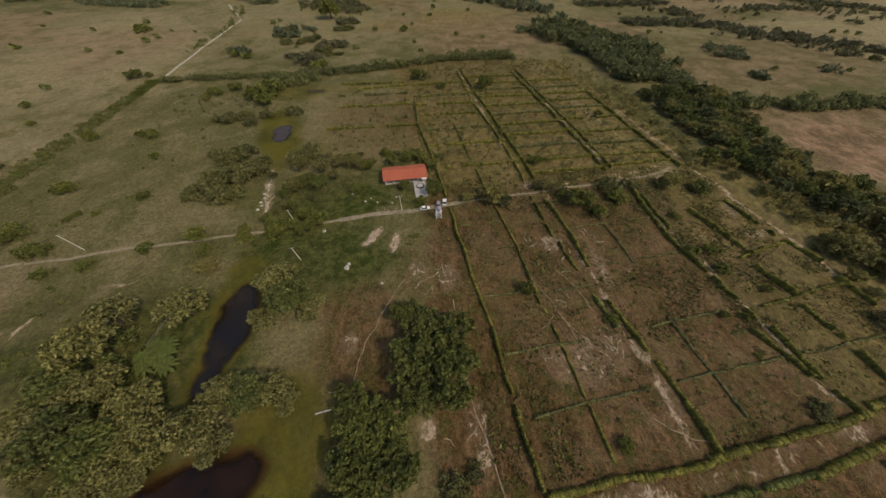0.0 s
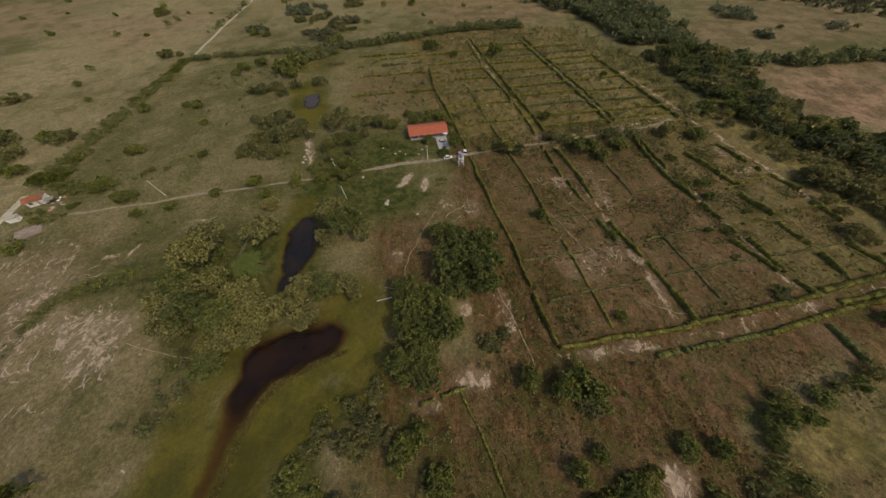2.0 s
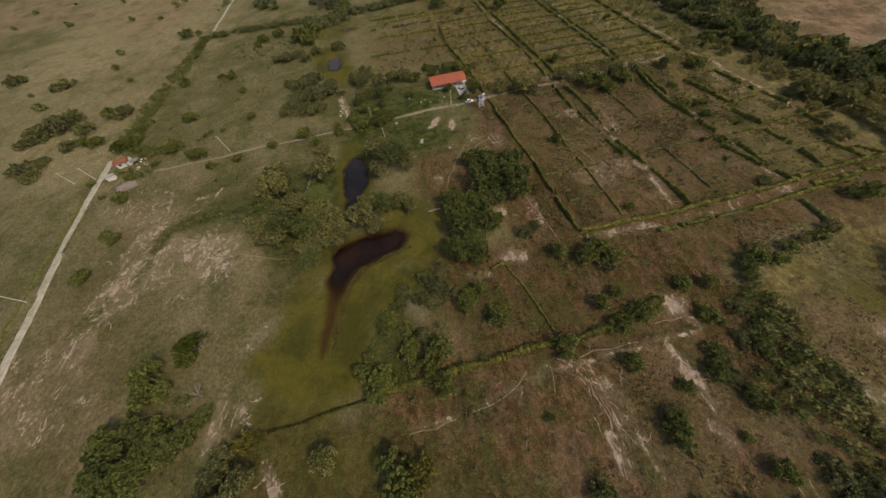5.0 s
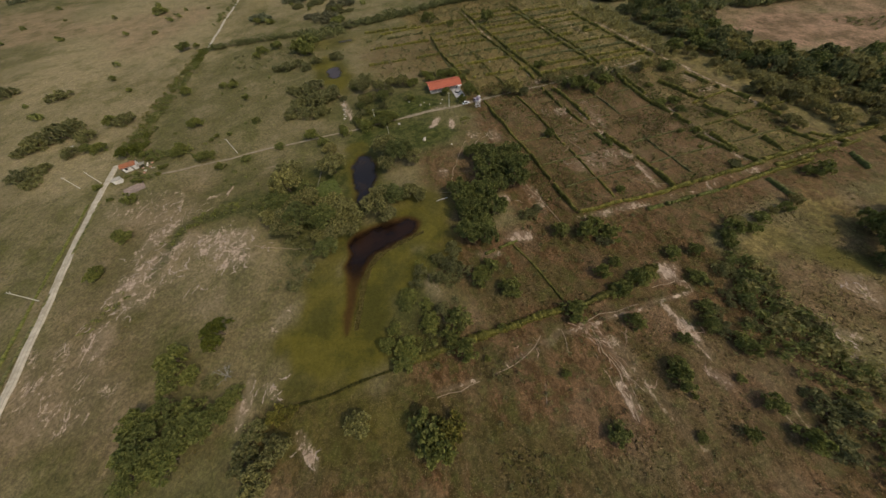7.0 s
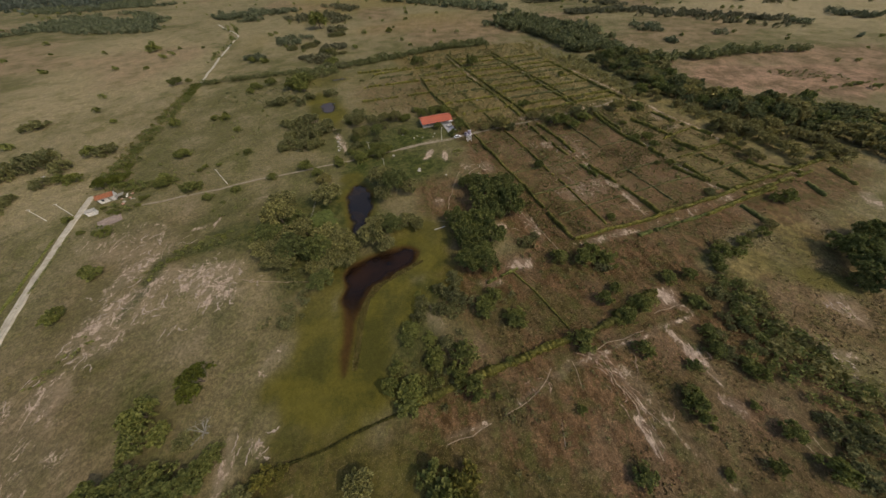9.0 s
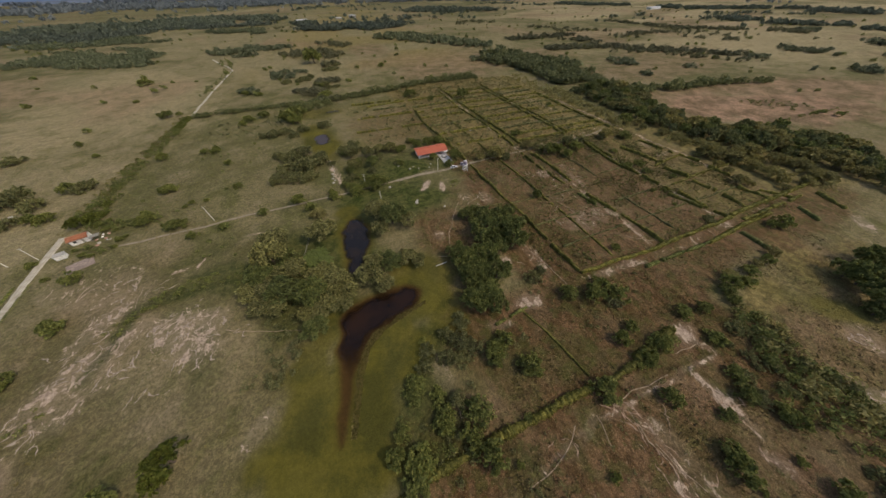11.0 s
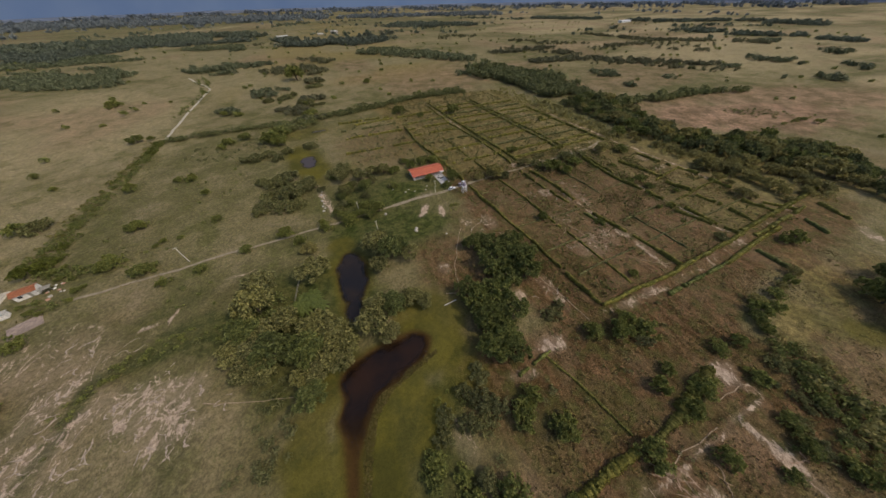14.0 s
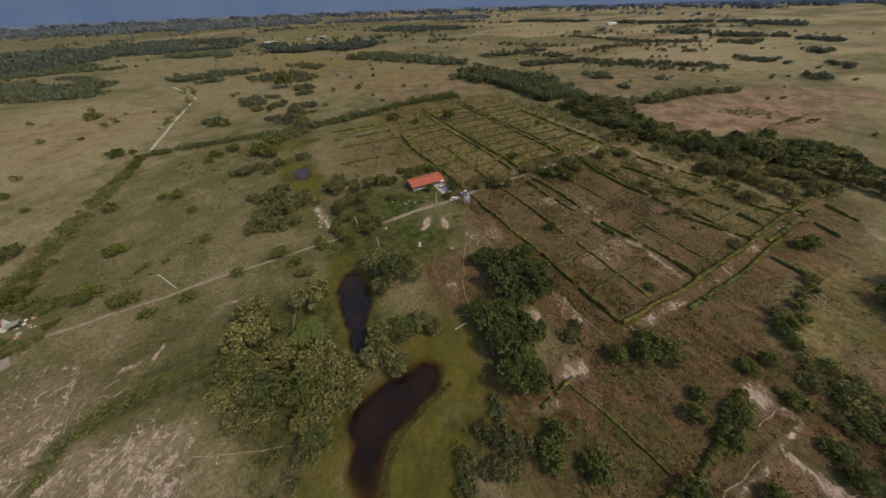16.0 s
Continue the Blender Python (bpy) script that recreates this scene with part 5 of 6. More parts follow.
# rows across the plots
LANE = "dense yellow-green hedge along the sandy lane"
hedge(2, 0, 45, 1.5, 1.7, 1.7, gap=0.08, seed=30, label=LANE)
hedge(45, 1.5, 96, 6, 2.0, 1.9, gap=0.05, seed=31, label=LANE)
hedge(98, 7, 147, 11.5, 2.2, 1.9, gap=0.12, seed=32, label=LANE)
hedge(147, 11.5, 187, 16, 2.4, 2.0, gap=0.18, seed=36, label=LANE)
hedge(100, 2.5, 150, 7, 2.0, 1.6, gap=0.3, seed=37, label=LANE)
hedge(30, -6, 68, -3.5, 1.8, 1.5, gap=0.26, seed=33, kind="shrub", label="patchy dark green hedge along the sandy lane")
hedge(68, -3.5, 118, 2, 2.0, 1.7, gap=0.22, seed=34, label=LANE)
hedge(90, -15, 88.3, -3.5, 2.0, 1.9, gap=0.1, seed=61, kind="tree", label="dark hedge between two plots")
hedge(-28, -7, -42, -10, 1.3, 1.0, gap=0.25, seed=35, kind="shrub")
rows(0.8, 0.8, 0.2, "scrub", 200, ((2, 15), (18, 17), (40, 18)), ((0, 32), (13, 33), (26, 33)), ((19, 51), (38, 52)))
rows(0.9, 1.0, 0.18, "scrub", 210, ((49, 19), (65, 20), (86, 22)), ((94, 22), (110, 23), (127, 24)), ((51, 35), (66, 37), (82, 38)))
rows(1.2, 1.2, 0.14, "hedge", 220, ((95, 38), (123, 42), (154, 45)), ((104, 58), (132, 64)))
rows(0.8, 0.8, 0.34, "scrub", 230, ((44, 60), (84, 63)), ((-3, 52), (14, 52)), ((-5, 72), (14, 73)), ((42, 80), (82, 83)), ((-6, 86), (12, 87)))
# the bank's shade is put into these darker leaf colours
LEAF["bank"] = leafy("shade_tinted_bank_grass", (0.030, 0.032, 0.010), (0.085, 0.080, 0.026), 0.05)
hedge(-116, -46.5, -76, -41.6, 0.9, 0.6, gap=0.1, seed=49, kind="bank", label="low grassy bank along the marsh, darkened as if in shade")
OLD_HEDGE = "narrow old hedge with yellowing leaves across dry pasture"
hedge(-76, -41.6, -56, -39.2, 2.4, 1.7, gap=0.08, seed=71, kind="yellow", label=OLD_HEDGE)
hedge(-56, -39.2, -24, -36.8, 2.6, 1.9, gap=0.03, seed=72, kind="yellow", label=OLD_HEDGE)
hedge(-16, -36.8, -5, -35, 2.2, 1.5, gap=0.12, seed=74, kind="yellow", label=OLD_HEDGE)
hedge(-5, -35, 15, -30.6, 3.4, 2.4, gap=0.03, seed=73, kind="yellow", label=OLD_HEDGE)
ROW = "loose scrubby row across an overgrown plot"


def across(x0, lean0, x1, lean1, ys, gap, seed):
    """Rows between two hedges that lean off to the west as they run north."""
    for k, y in enumerate(ys):
        hedge(x0 - lean0 * (y - 115), y - 1, x1 - lean1 * (y - 115), y + 0.5, 1.9, 1.7, gap=gap, seed=seed + k, kind=("hedge", "hedge", "scrub")[k % 3], label=ROW)


across(39, 0.095, 79, 0.082, (121, 132, 146, 160, 173, 187, 200, 215, 228, 241, 254), 0.14, 270)
across(80, 0.082, 122, 0.066, (124, 133, 145, 159, 177, 193, 205, 217, 229, 243), 0.14, 290)
across(-9, 0.11, 36, 0.095, (130, 152, 170, 190, 206, 220), 0.36, 330)
across(-76, 0.0, -13, 0.11, (176, 206, 225, 246), 0.26, 340)
rows(1.6, 1.5, 0.1, "hedge", 310, ((-15, 218), (35, 226)), ((-20, 240), (22, 244)), ((-62, 236), (-24, 241)))
hedge(-204.5, -30, -217.2, 66, 1.2, 0.5, gap=0.2, seed=127, kind="scrub", label="rough grass verge beside the gravel road")
hedge(-208.8, -30, -222.6, 66, 1.4, 0.6, gap=0.1, seed=128, kind="shrub", label="rough grass verge beside the gravel road")


# the wood along the stream: single trees
def wood_edges(y):
    ys = (-50, -20, -5, 10, 26, 44, 60, 85, 112, 150, 185, 215)
    left = (200, 202, 204, 205, 203, 190, 174, 164, 157, 153, 155, 157)
    right = (226, 234, 232, 234, 246, 253, 248, 198, 189, 197, 208, 206)
    return np.interp(y, ys, left), np.interp(y, ys, right)


PROTOS["wood"] = [plant_proto("tree", "grove", 80 + k, 900, 0.175, 1.25, 14 + k, 0.64, 0.36, "dark green tree of the stream-side wood", "tree", "stream-side wood", leaf=("grove", "olive", "grove", "tree")[k]) for k in range(4)]
wr = random.Random(12)
y = -50.0
while y < 205:
    lo, hi = wood_edges(y)
    x = lo + wr.uniform(0, 3)
    while x < hi:
        r = wr.uniform(3.8, 7.6)
        if noise.noise((x * 0.05, y * 0.05, 2)) > -0.32:
            plant("wood", x + wr.uniform(-2, 2), y + wr.uniform(-3, 3), r)
        x += r * 1.6
    y += 8.2


# far woods and bushes, too many to count
def woods(runs, step_, spread_, rad, kind, label, seed, leaves=34, leaf=0.5):
    """One mesh of many bushy crowns along runs of points."""
    r = random.Random(seed)
    vs, qs, base = [], [], 0
    for run in runs:
        for (ax, ay, w), (bx, by, w2) in zip(run, run[1:]):
            d = math.hypot(bx - ax, by - ay)
            area = d * (w + w2)
            for k in range(max(1, int(area / (step_ * step_)))):
                t = r.random()
                ww = w + (w2 - w) * t
                o = r.uniform(-1, 1) * ww
                x, y = ax + (bx - ax) * t - (by - ay) / d * o, ay + (by - ay) * t + (bx - ax) / d * o
                if rad > 2.4 and noise.noise((x * 0.012, y * 0.012, seed)) < -0.28 or (y > 900 and noise.noise((x * 0.0022, y * 0.011, seed + 3)) < -0.24):
                    continue
                rr = rad * r.uniform(0.6, 1.3)
                v, q = leaf_cloud([(x, y, rr * 0.55), (x + rr * 0.4, y + rr * 0.3, rr * 0.4)], [rr, rr * 0.7], leaves, rr * leaf, r.randrange(10 ** 6))
                v[:, 2] = np.maximum(v[:, 2], -0.1) + float(plain_fall(x, y))
                vs.append(v)
                qs.append(q + base)
                base += len(v)
    ob = part("far_wood", mesh_arrays("far_wood", np.concatenate(vs), np.concatenate(qs)), LEAF[kind])
    return tagged(ob, label, "woods", kind="stuff")


FARW = "dark band of far-off woodland and bushes"
woods([[(180, 208, 24), (180, 230, 26), (182, 280, 28), (180, 317, 27), (172, 350, 38), (168, 390, 40)]], 6.2, 8, 5.4, "grove", "dark dense stream-side wood beyond the plots", 9, 220, 0.16)
woods([[(175, 188, 8), (236, 183, 9), (322, 178, 8), (380, 163, 5)]], 6, 8, 4.2, "grove", "dark wooded branch running out from the stream", 1, 110, 0.2)
STRIP = "tangled thicket of low bushes along the stony strip"
woods([[(47, -32, 3.5), (43, -40, 6), (39, -48, 8), (37, -58, 11), (39, -68, 10), (41, -76, 10), (41, -86, 11), (38, -98, 12)]], 3.1, 3, 1.7, "shrub", STRIP, 11, 60, 0.2)
woods([[(48, -32, 3), (44, -40, 5), (42, -50, 8), (42, -62, 9), (44, -74, 9), (44, -88, 10), (42, -98, 10)]], 4.6, 3, 2.1, "olive", STRIP, 27, 70, 0.18)
woods([[(-60, -24, 10), (-70, -36, 8), (-62, -42, 6)], [(-36, -16, 5), (-44, -26, 7)], [(-58, -4, 4), (-57, -14, 6), (-57, -22, 7)]], 4.2, 3, 1.2, "scrub", "low scrub along the edge of the marsh", 12, 60, 0.18)
woods([[(-205, 150, 60), (-150, 130, 60)], [(-140, 200, 50), (-120, 240, 30)], [(-170, 60, 30), (-120, 100, 20)], [(110, 130, 14), (100, 250, 14)]], 17, 3, 0.9, "shrub", "small bushes dotted over the pasture", 13, 60, 0.2)
woods([[(65, 6, 62), (60, 98, 66)]], 6.5, 3, 0.75, "scrub", "knee-high weedy bushes scattered in the fallow plots", 14, 44, 0.2)
woods([[(52, 112, 62), (40, 290, 62)]], 4.6, 3, 1.15, "scrub", "knee-high weedy bushes over the overgrown plots", 15, 40, 0.2)
woods([[(-58, -58, 22), (25, -62, 20)], [(-50, -12, 12), (60, -18, 14)]], 6.0, 3, 0.7, "scrub", "knee-high weedy bushes south of the lane", 16, 40, 0.2)
for x, y, r in ((159, 58, 4.2), (165, 66, 3.6), (181, 49, 4.6), (174, 55, 3.4), (184, 33, 4.4), (183, 21, 4.0), (190, 27, 3.6), (140, 45, 3.2), (149, 75, 3.8), (153, 84, 3.4), (148, 93, 3.8), (147, 114, 4.2), (143, 106, 3.2), (170, 42, 3.4)):
    plant("olive", x, y, r)
EDGE = "rough olive scrub between the plots and the wood"
woods([[(136, 112, 7), (132, 190, 12), (124, 290, 15)], [(150, 96, 10), (156, 60, 15), (172, 35, 20), (186, 10, 14)]], 4.2, 3, 1.5, "olive", EDGE, 28, 50, 0.2)
woods([[(138, 118, 7), (136, 200, 12), (126, 290, 15)], [(154, 90, 8), (158, 60, 12), (174, 32, 18), (188, 8, 12)]], 6.8, 3, 2.6, "olive", EDGE, 29, 70, 0.2)
woods([[(-224, 112, 3.5), (-222, 172, 5.5), (-222, 235, 4.5), (-222, 262, 4)]], 2.3, 3, 1.25, "shrub", "overgrown boundary hedge of mixed low bushes", 17, 60, 0.17)
woods([[(-226, 112, 4), (-225, 172, 5.5), (-225, 262, 5)]], 3.2, 3, 0.95, "yellow", "low yellowish weeds beside the boundary hedge", 39, 44, 0.2)
woods([[(-221, 232, 4), (-222, 266, 3)], [(-217, 104, 4), (-216, 130, 3)]], 2.4, 3, 1.6, "yellowgreen", "bright green bushes in the boundary hedge", 18, 70, 0.17)
woods([[(-216, 262, 3), (-162, 265, 3), (-120, 267, 4), (-82, 272, 6), (-34, 283, 6), (9, 298, 5), (80, 300, 6)]], 2.6, 3, 2.5, "grove", "dense dark boundary hedge with small trees", 19, 90, 0.15)
woods([[(-130, 250, 9), (-95, 255, 10)], [(-60, 278, 6), (-30, 286, 5)], [(10, 300, 7), (75, 304, 7)]], 5, 3, 3.6, "grove", "small dark trees along the boundary hedge", 20, 140, 0.15)
woods([[(56, -44, 14), (112, -36, 16)]], 4.2, 3, 0.55, "olive", "small tussocky weeds over the streaked field", 36, 30, 0.22)
woods([[(-137, 39, 3), (-146, 42, 3), (-158, 40, 2), (-168, 38, 1.6), (-169.5, 30, 2), (-170, 24, 2.4), (-173, 15, 1.6)]], 2.2, 3, 0.65, "scrub", "green weeds along a shallow grassy gully", 38, 36, 0.22)
woods([[(-29.8, 77.3, 3.2), (-23.8, 83.3, 2.4)]], 1.7, 3, 0.8, "shrub", "low dark weeds beside the sandy hollow", 46, 44, 0.2)
# low bushes added to deepen the dark gaps between the grove trees
woods([[(-119, 52, 7), (-113, 36, 11), (-105, 20, 9), (-97, 15, 5)]], 3.0, 3, 1.5, "pale_green", "added undergrowth that darkens the gaps beneath the grove", 47, 60, 0.2)
woods([[(-72, -24, 8), (-80, -38, 5), (-64, -42, 4)], [(-66, -6, 4), (-64, -14, 5)]], 3.8, 3, 1.0, "shrub", "dark tangled scrub at the head of the slope", 48, 60, 0.18)
OLD = "overgrown hedge of merging bushes with yellowing leaves"
woods([[(-6, -36, 1.6), (5, -33.5, 2.0), (17, -30, 1.8)]], 2.9, 3, 1.7, "shrub", OLD, 23, 120, 0.15)
woods([[(-120, 2, 9), (-108, -4, 6)], [(-118, 20, 4), (-112, 8, 5)]], 2.8, 3, 1.2, "scrub", "thin low olive scrub beside the pond trees", 26, 60, 0.2)
woods([[(-228, 330, 5), (-231, 400, 6), (-234, 470, 7), (-262, 540, 9)]], 8, 3, 2.0, "shrub", "bushes straggling along the gravel road", 33, 60, 0.2)
woods([[(282, 126, 8), (300, 106, 15), (326, 98, 10)]], 5.5, 3, 1.3, "scrub", "thin scrub on the reddish bare field", 34, 50, 0.22)
woods([[(232, 79, 1.5), (345, 84, 1.5)]], 3.4, 3, 1.3, "shrub", "low hedge along the edge of the reddish field", 35, 50, 0.22)
LEAF["far_scrub"] = leafy("far_dry_scrub_leaves", (0.105, 0.106, 0.056), (0.185, 0.176, 0.098))
# weaker distance haze mixed into the greens of mid-far woods
LEAF["hazy_wood"] = leafy("haze_tinted_wood_leaves", (0.092, 0.110, 0.080), (0.165, 0.184, 0.136), 0.05)
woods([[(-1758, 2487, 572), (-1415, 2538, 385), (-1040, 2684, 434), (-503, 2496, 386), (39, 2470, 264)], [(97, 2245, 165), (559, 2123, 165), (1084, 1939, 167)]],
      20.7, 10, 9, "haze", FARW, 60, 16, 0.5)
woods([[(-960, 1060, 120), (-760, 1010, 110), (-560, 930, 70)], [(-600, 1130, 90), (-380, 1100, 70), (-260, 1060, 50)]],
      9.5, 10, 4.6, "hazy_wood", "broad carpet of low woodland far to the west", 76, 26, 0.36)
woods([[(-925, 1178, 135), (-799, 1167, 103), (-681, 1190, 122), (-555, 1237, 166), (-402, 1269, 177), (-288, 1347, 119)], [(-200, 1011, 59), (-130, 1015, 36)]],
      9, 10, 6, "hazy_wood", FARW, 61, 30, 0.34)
woods([[(-591, 653, 79), (-550, 656, 74), (-524, 691, 76), (-431, 627, 54), (-377, 620, 19)], [(-560, 690, 60), (-440, 590, 45), (-365, 545, 14)], [(-640, 970, 30), (-500, 860, 26)], [(-705, 860, 25), (-605, 810, 38), (-530, 850, 41), (-435, 817, 15)]],
      5.6, 10, 3.0, "wood", "low dark woodland across the western pasture", 62, 22, 0.36)
woods([[(-286, 596, 23), (-264, 635, 36), (-214, 616, 24), (-167, 630, 10)], [(-388, 974, 32), (-302, 926, 49), (-258, 858, 17)], [(-249, 564, 8), (-214, 562, 8)]],
      6.12, 10, 3.6, "wood", "thickets where the gravel road winds away", 63, 44, 0.28)
woods([[(-153, 574, 31), (-118, 525, 35), (-79, 501, 15)], [(-128, 681, 12), (-63, 590, 14)], [(-112, 439, 12), (-88, 447, 12)]],
      6.48, 10, 3.6, "far_scrub", "dry brownish thickets over the far pasture", 64, 44, 0.28)
woods([[(-168, 391, 14), (-146, 396, 22), (-120, 390, 14)], [(-202, 333, 5), (-172, 325, 7)]],
      5.12, 10, 3.2, "wood", "dark clumps of small trees in dry pasture", 65, 44, 0.28)
woods([[(-128, 319, 11), (-106, 294, 13)], [(-117, 273, 7), (-87, 266, 7)], [(-113, 344, 10), (-83, 350, 8)]],
      4.42, 10, 2.6, "far_scrub", "dry scrub beyond the boundary hedge", 66, 44, 0.28)
woods([[(-64, 839, 89), (-10, 974, 196), (29, 889, 124)]],
      9, 10, 6, "hazy_wood", "dark grove round the far farm buildings", 67, 30, 0.34)
woods([[(24, 704, 38), (101, 616, 42), (148, 537, 24), (182, 478, 21)], [(120, 400, 22), (136, 383, 20)]],
      7.5, 10, 4.6, "wood", "dark grove trailing off from the stream-side wood", 75, 40, 0.32)
woods([[(159, 431, 29), (185, 382, 36), (196, 321, 35), (197, 262, 31)]],
      6.75, 10, 5, "grove", "dark stream-side wood winding into the distance", 68, 16, 0.5)
woods([[(252, 544, 17), (348, 544, 18), (409, 549, 13)], [(265, 423, 12), (368, 415, 23), (402, 359, 17), (465, 316, 17), (514, 270, 12)], [(375, 486, 22), (408, 460, 27)]],
      5.76, 10, 3.2, "far_scrub", "straggling thicket rows across the eastern pasture", 69, 44, 0.28)
woods([[(293, 307, 18), (322, 294, 22)], [(275, 241, 12), (287, 233, 9)], [(359, 248, 9), (369, 239, 9)], [(443, 252, 7), (465, 251, 7)], [(498, 252, 8), (521, 251, 8)]],
      5.12, 10, 3.2, "wood", "dark lone clumps of trees in the eastern pasture", 70, 44, 0.28)
woods([[(649, 731, 18), (662, 621, 20), (694, 518, 17), (795, 457, 18)], [(591, 437, 13), (638, 367, 15)], [(823, 428, 22), (858, 374, 25)], [(501, 497, 13), (603, 501, 15)]],
      7.2, 10, 3.6, "far_scrub", "thin rows of bushes across the eastern plain", 71, 44, 0.28)
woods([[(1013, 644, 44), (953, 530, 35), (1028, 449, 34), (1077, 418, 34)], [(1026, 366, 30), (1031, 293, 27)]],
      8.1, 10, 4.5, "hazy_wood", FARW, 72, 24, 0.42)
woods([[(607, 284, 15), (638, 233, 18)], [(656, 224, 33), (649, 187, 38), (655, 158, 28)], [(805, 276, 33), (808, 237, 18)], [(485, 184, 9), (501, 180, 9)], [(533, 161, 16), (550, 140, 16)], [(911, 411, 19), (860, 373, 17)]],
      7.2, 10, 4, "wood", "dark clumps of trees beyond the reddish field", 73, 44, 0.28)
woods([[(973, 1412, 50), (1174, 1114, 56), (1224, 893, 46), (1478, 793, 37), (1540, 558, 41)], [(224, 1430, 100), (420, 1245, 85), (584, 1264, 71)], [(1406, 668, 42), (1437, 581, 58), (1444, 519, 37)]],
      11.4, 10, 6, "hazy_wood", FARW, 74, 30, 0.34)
woods([[(-50, 150, 22), (-47, 238, 24)], [(-130, 215, 26), (-190, 225, 16)]], 6.0, 3, 1.0, "scrub", "knee-high dry scrub over the rough pasture", 43, 50, 0.2)
woods([[(-134, 43, 5), (-152, 44, 3.5), (-166, 38, 3), (-174, 26, 3)], [(-178, 8, 2), (-190, -8, 3)]], 2.6, 3, 0.8, "shrub", "low green weeds in a damp dip of the pasture", 45, 44, 0.22)
# thickets and tree lines scattered over the plain
scatter = random.Random(77)
bands = {"far_scrub": [], "hazy_wood": [], "haze": []}
for k in range(330):
    turn, out = radians(scatter.uniform(-52, 66)), 560 * 6.5 ** scatter.random()
    x, y = -70 + out * math.sin(turn), -35 + out * math.cos(turn)
    if out < 900 and x < 300 or noise.noise((x * 0.0016, y * 0.0016, 3)) < -0.12 - 0.25 * (x < 0):
        continue
    half, slope = scatter.uniform(0.012, 0.07) * out, turn + scatter.gauss(0, 0.16)
    wide = scatter.uniform(2.5, 7) * out / 800
    run = [(x - half * math.cos(slope), y + half * math.sin(slope), wide * 0.5), (x, y + scatter.gauss(0, 8), wide), (x + half * math.cos(slope), y - half * math.sin(slope), wide * 0.4)]
    bands["far_scrub" if out < 1000 else "hazy_wood" if out < 1900 else "haze"].append(run)
woods(bands["far_scrub"], 7, 10, 3.4, "far_scrub", "straggling dry thickets across the plain", 51, 18, 0.45)
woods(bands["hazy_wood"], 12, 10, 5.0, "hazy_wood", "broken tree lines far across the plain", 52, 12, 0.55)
woods(bands["haze"], 24, 10, 8.0, "haze", "tree lines towards the horizon in haze-tinted colours", 53, 10, 0.6)
# added woods in haze-tinted colours, standing in for haze over the far ground
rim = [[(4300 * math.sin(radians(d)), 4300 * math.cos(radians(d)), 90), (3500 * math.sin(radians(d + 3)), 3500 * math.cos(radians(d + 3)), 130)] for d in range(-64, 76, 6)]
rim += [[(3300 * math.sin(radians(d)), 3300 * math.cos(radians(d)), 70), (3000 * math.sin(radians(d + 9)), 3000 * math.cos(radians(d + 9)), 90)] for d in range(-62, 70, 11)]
woods(rim, 52, 10, 13.0, "haze", "added woods in haze-tinted blue-grey that close the plain", 54, 12, 0.6)
# lone bushes over the far pasture
lone = random.Random(5)
spots = []
for k in range(560):
    x, y = lone.uniform(-800, 1300), lone.uniform(310, 1500)
    if x < -230 or x > 240 or y > 310:
        spots.append([(x, y, 1.0), (x + 1, y + 1, 1.0)])
for k in range(34):
    x, y = lone.uniform(260, 700), lone.uniform(20, 320)
    spots.append([(x, y, 1.0), (x + 1, y + 1, 1.0)])
for k in range(16):
    x, y = lone.uniform(-520, -232), lone.uniform(20, 320)
    spots.append([(x, y, 1.0), (x + 1, y + 1, 1.0)])
woods(spots, 3, 1, 2.6, "shrub", "lone bushes dotted over the far pasture", 8, 60, 0.3)


# ---- rough grass ----
def tufts(count, x0, x1, y0, y1, size, kind, label, seed, keep):
    r = np.random.default_rng(seed)
    x, y = r.uniform(x0, x1, count), r.uniform(y0, y1, count)
    ok = keep(x, y, r) & (pond_depth(x, y) > 1.0)
    x, y = x[ok], y[ok]
    n = len(x)
    s = size * (0.5 + r.random(n))
    base = np.stack([x, y, np.full(n, -0.05)], 1)
    quads = []
    for k in range(2):
        a = r.uniform(0, math.pi, n)
        u = np.stack([np.cos(a), np.sin(a), np.zeros(n)], 1) * s[:, None]
        up = np.stack([r.normal(size=n) * 0.35, r.normal(size=n) * 0.35, 0.35 + 0.4 * r.random(n)], 1) * s[:, None]
        lean = up * np.array((1, 1, 0.6)) + u * 0.45
        quads.append(np.stack([base - u * 0.55, base + u * 0.5, base + lean, base + up - u * 0.3], 1))
    v = np.stack(quads, 1).reshape(-1, 3)
    ob = part("rough_grass", mesh_arrays("rough_grass", v, np.arange(len(v)).reshape(-1, 4)), LEAF[kind])
    return tagged(ob, label, "grass", kind="stuff")


LEAF["dry_grass"] = leafy("dry_grass_blades", (0.085, 0.064, 0.033), (0.200, 0.150, 0.086), 0.05)
LEAF["weed"] = leafy("olive_weeds", (0.095, 0.083, 0.030), (0.225, 0.185, 0.079), 0.05)


def in_plots(x, y, r):
    s = x + 0.085 * y
    return (s > -8) & (s < 140) & (y > 2) & (smooth_noise(x, y, 6, 11) > 0.15 + 0.7 * r.random(len(x)))


def in_open(x, y, r):
    return (smooth_noise(x, y, 10, 12) > 0.15 + 0.75 * r.random(len(x))) & (cover_of("bare", x, y) < 0.12) & (cover_of("marsh", x, y) < 0.3) & (cover_of("field", x, y) < 0.4)


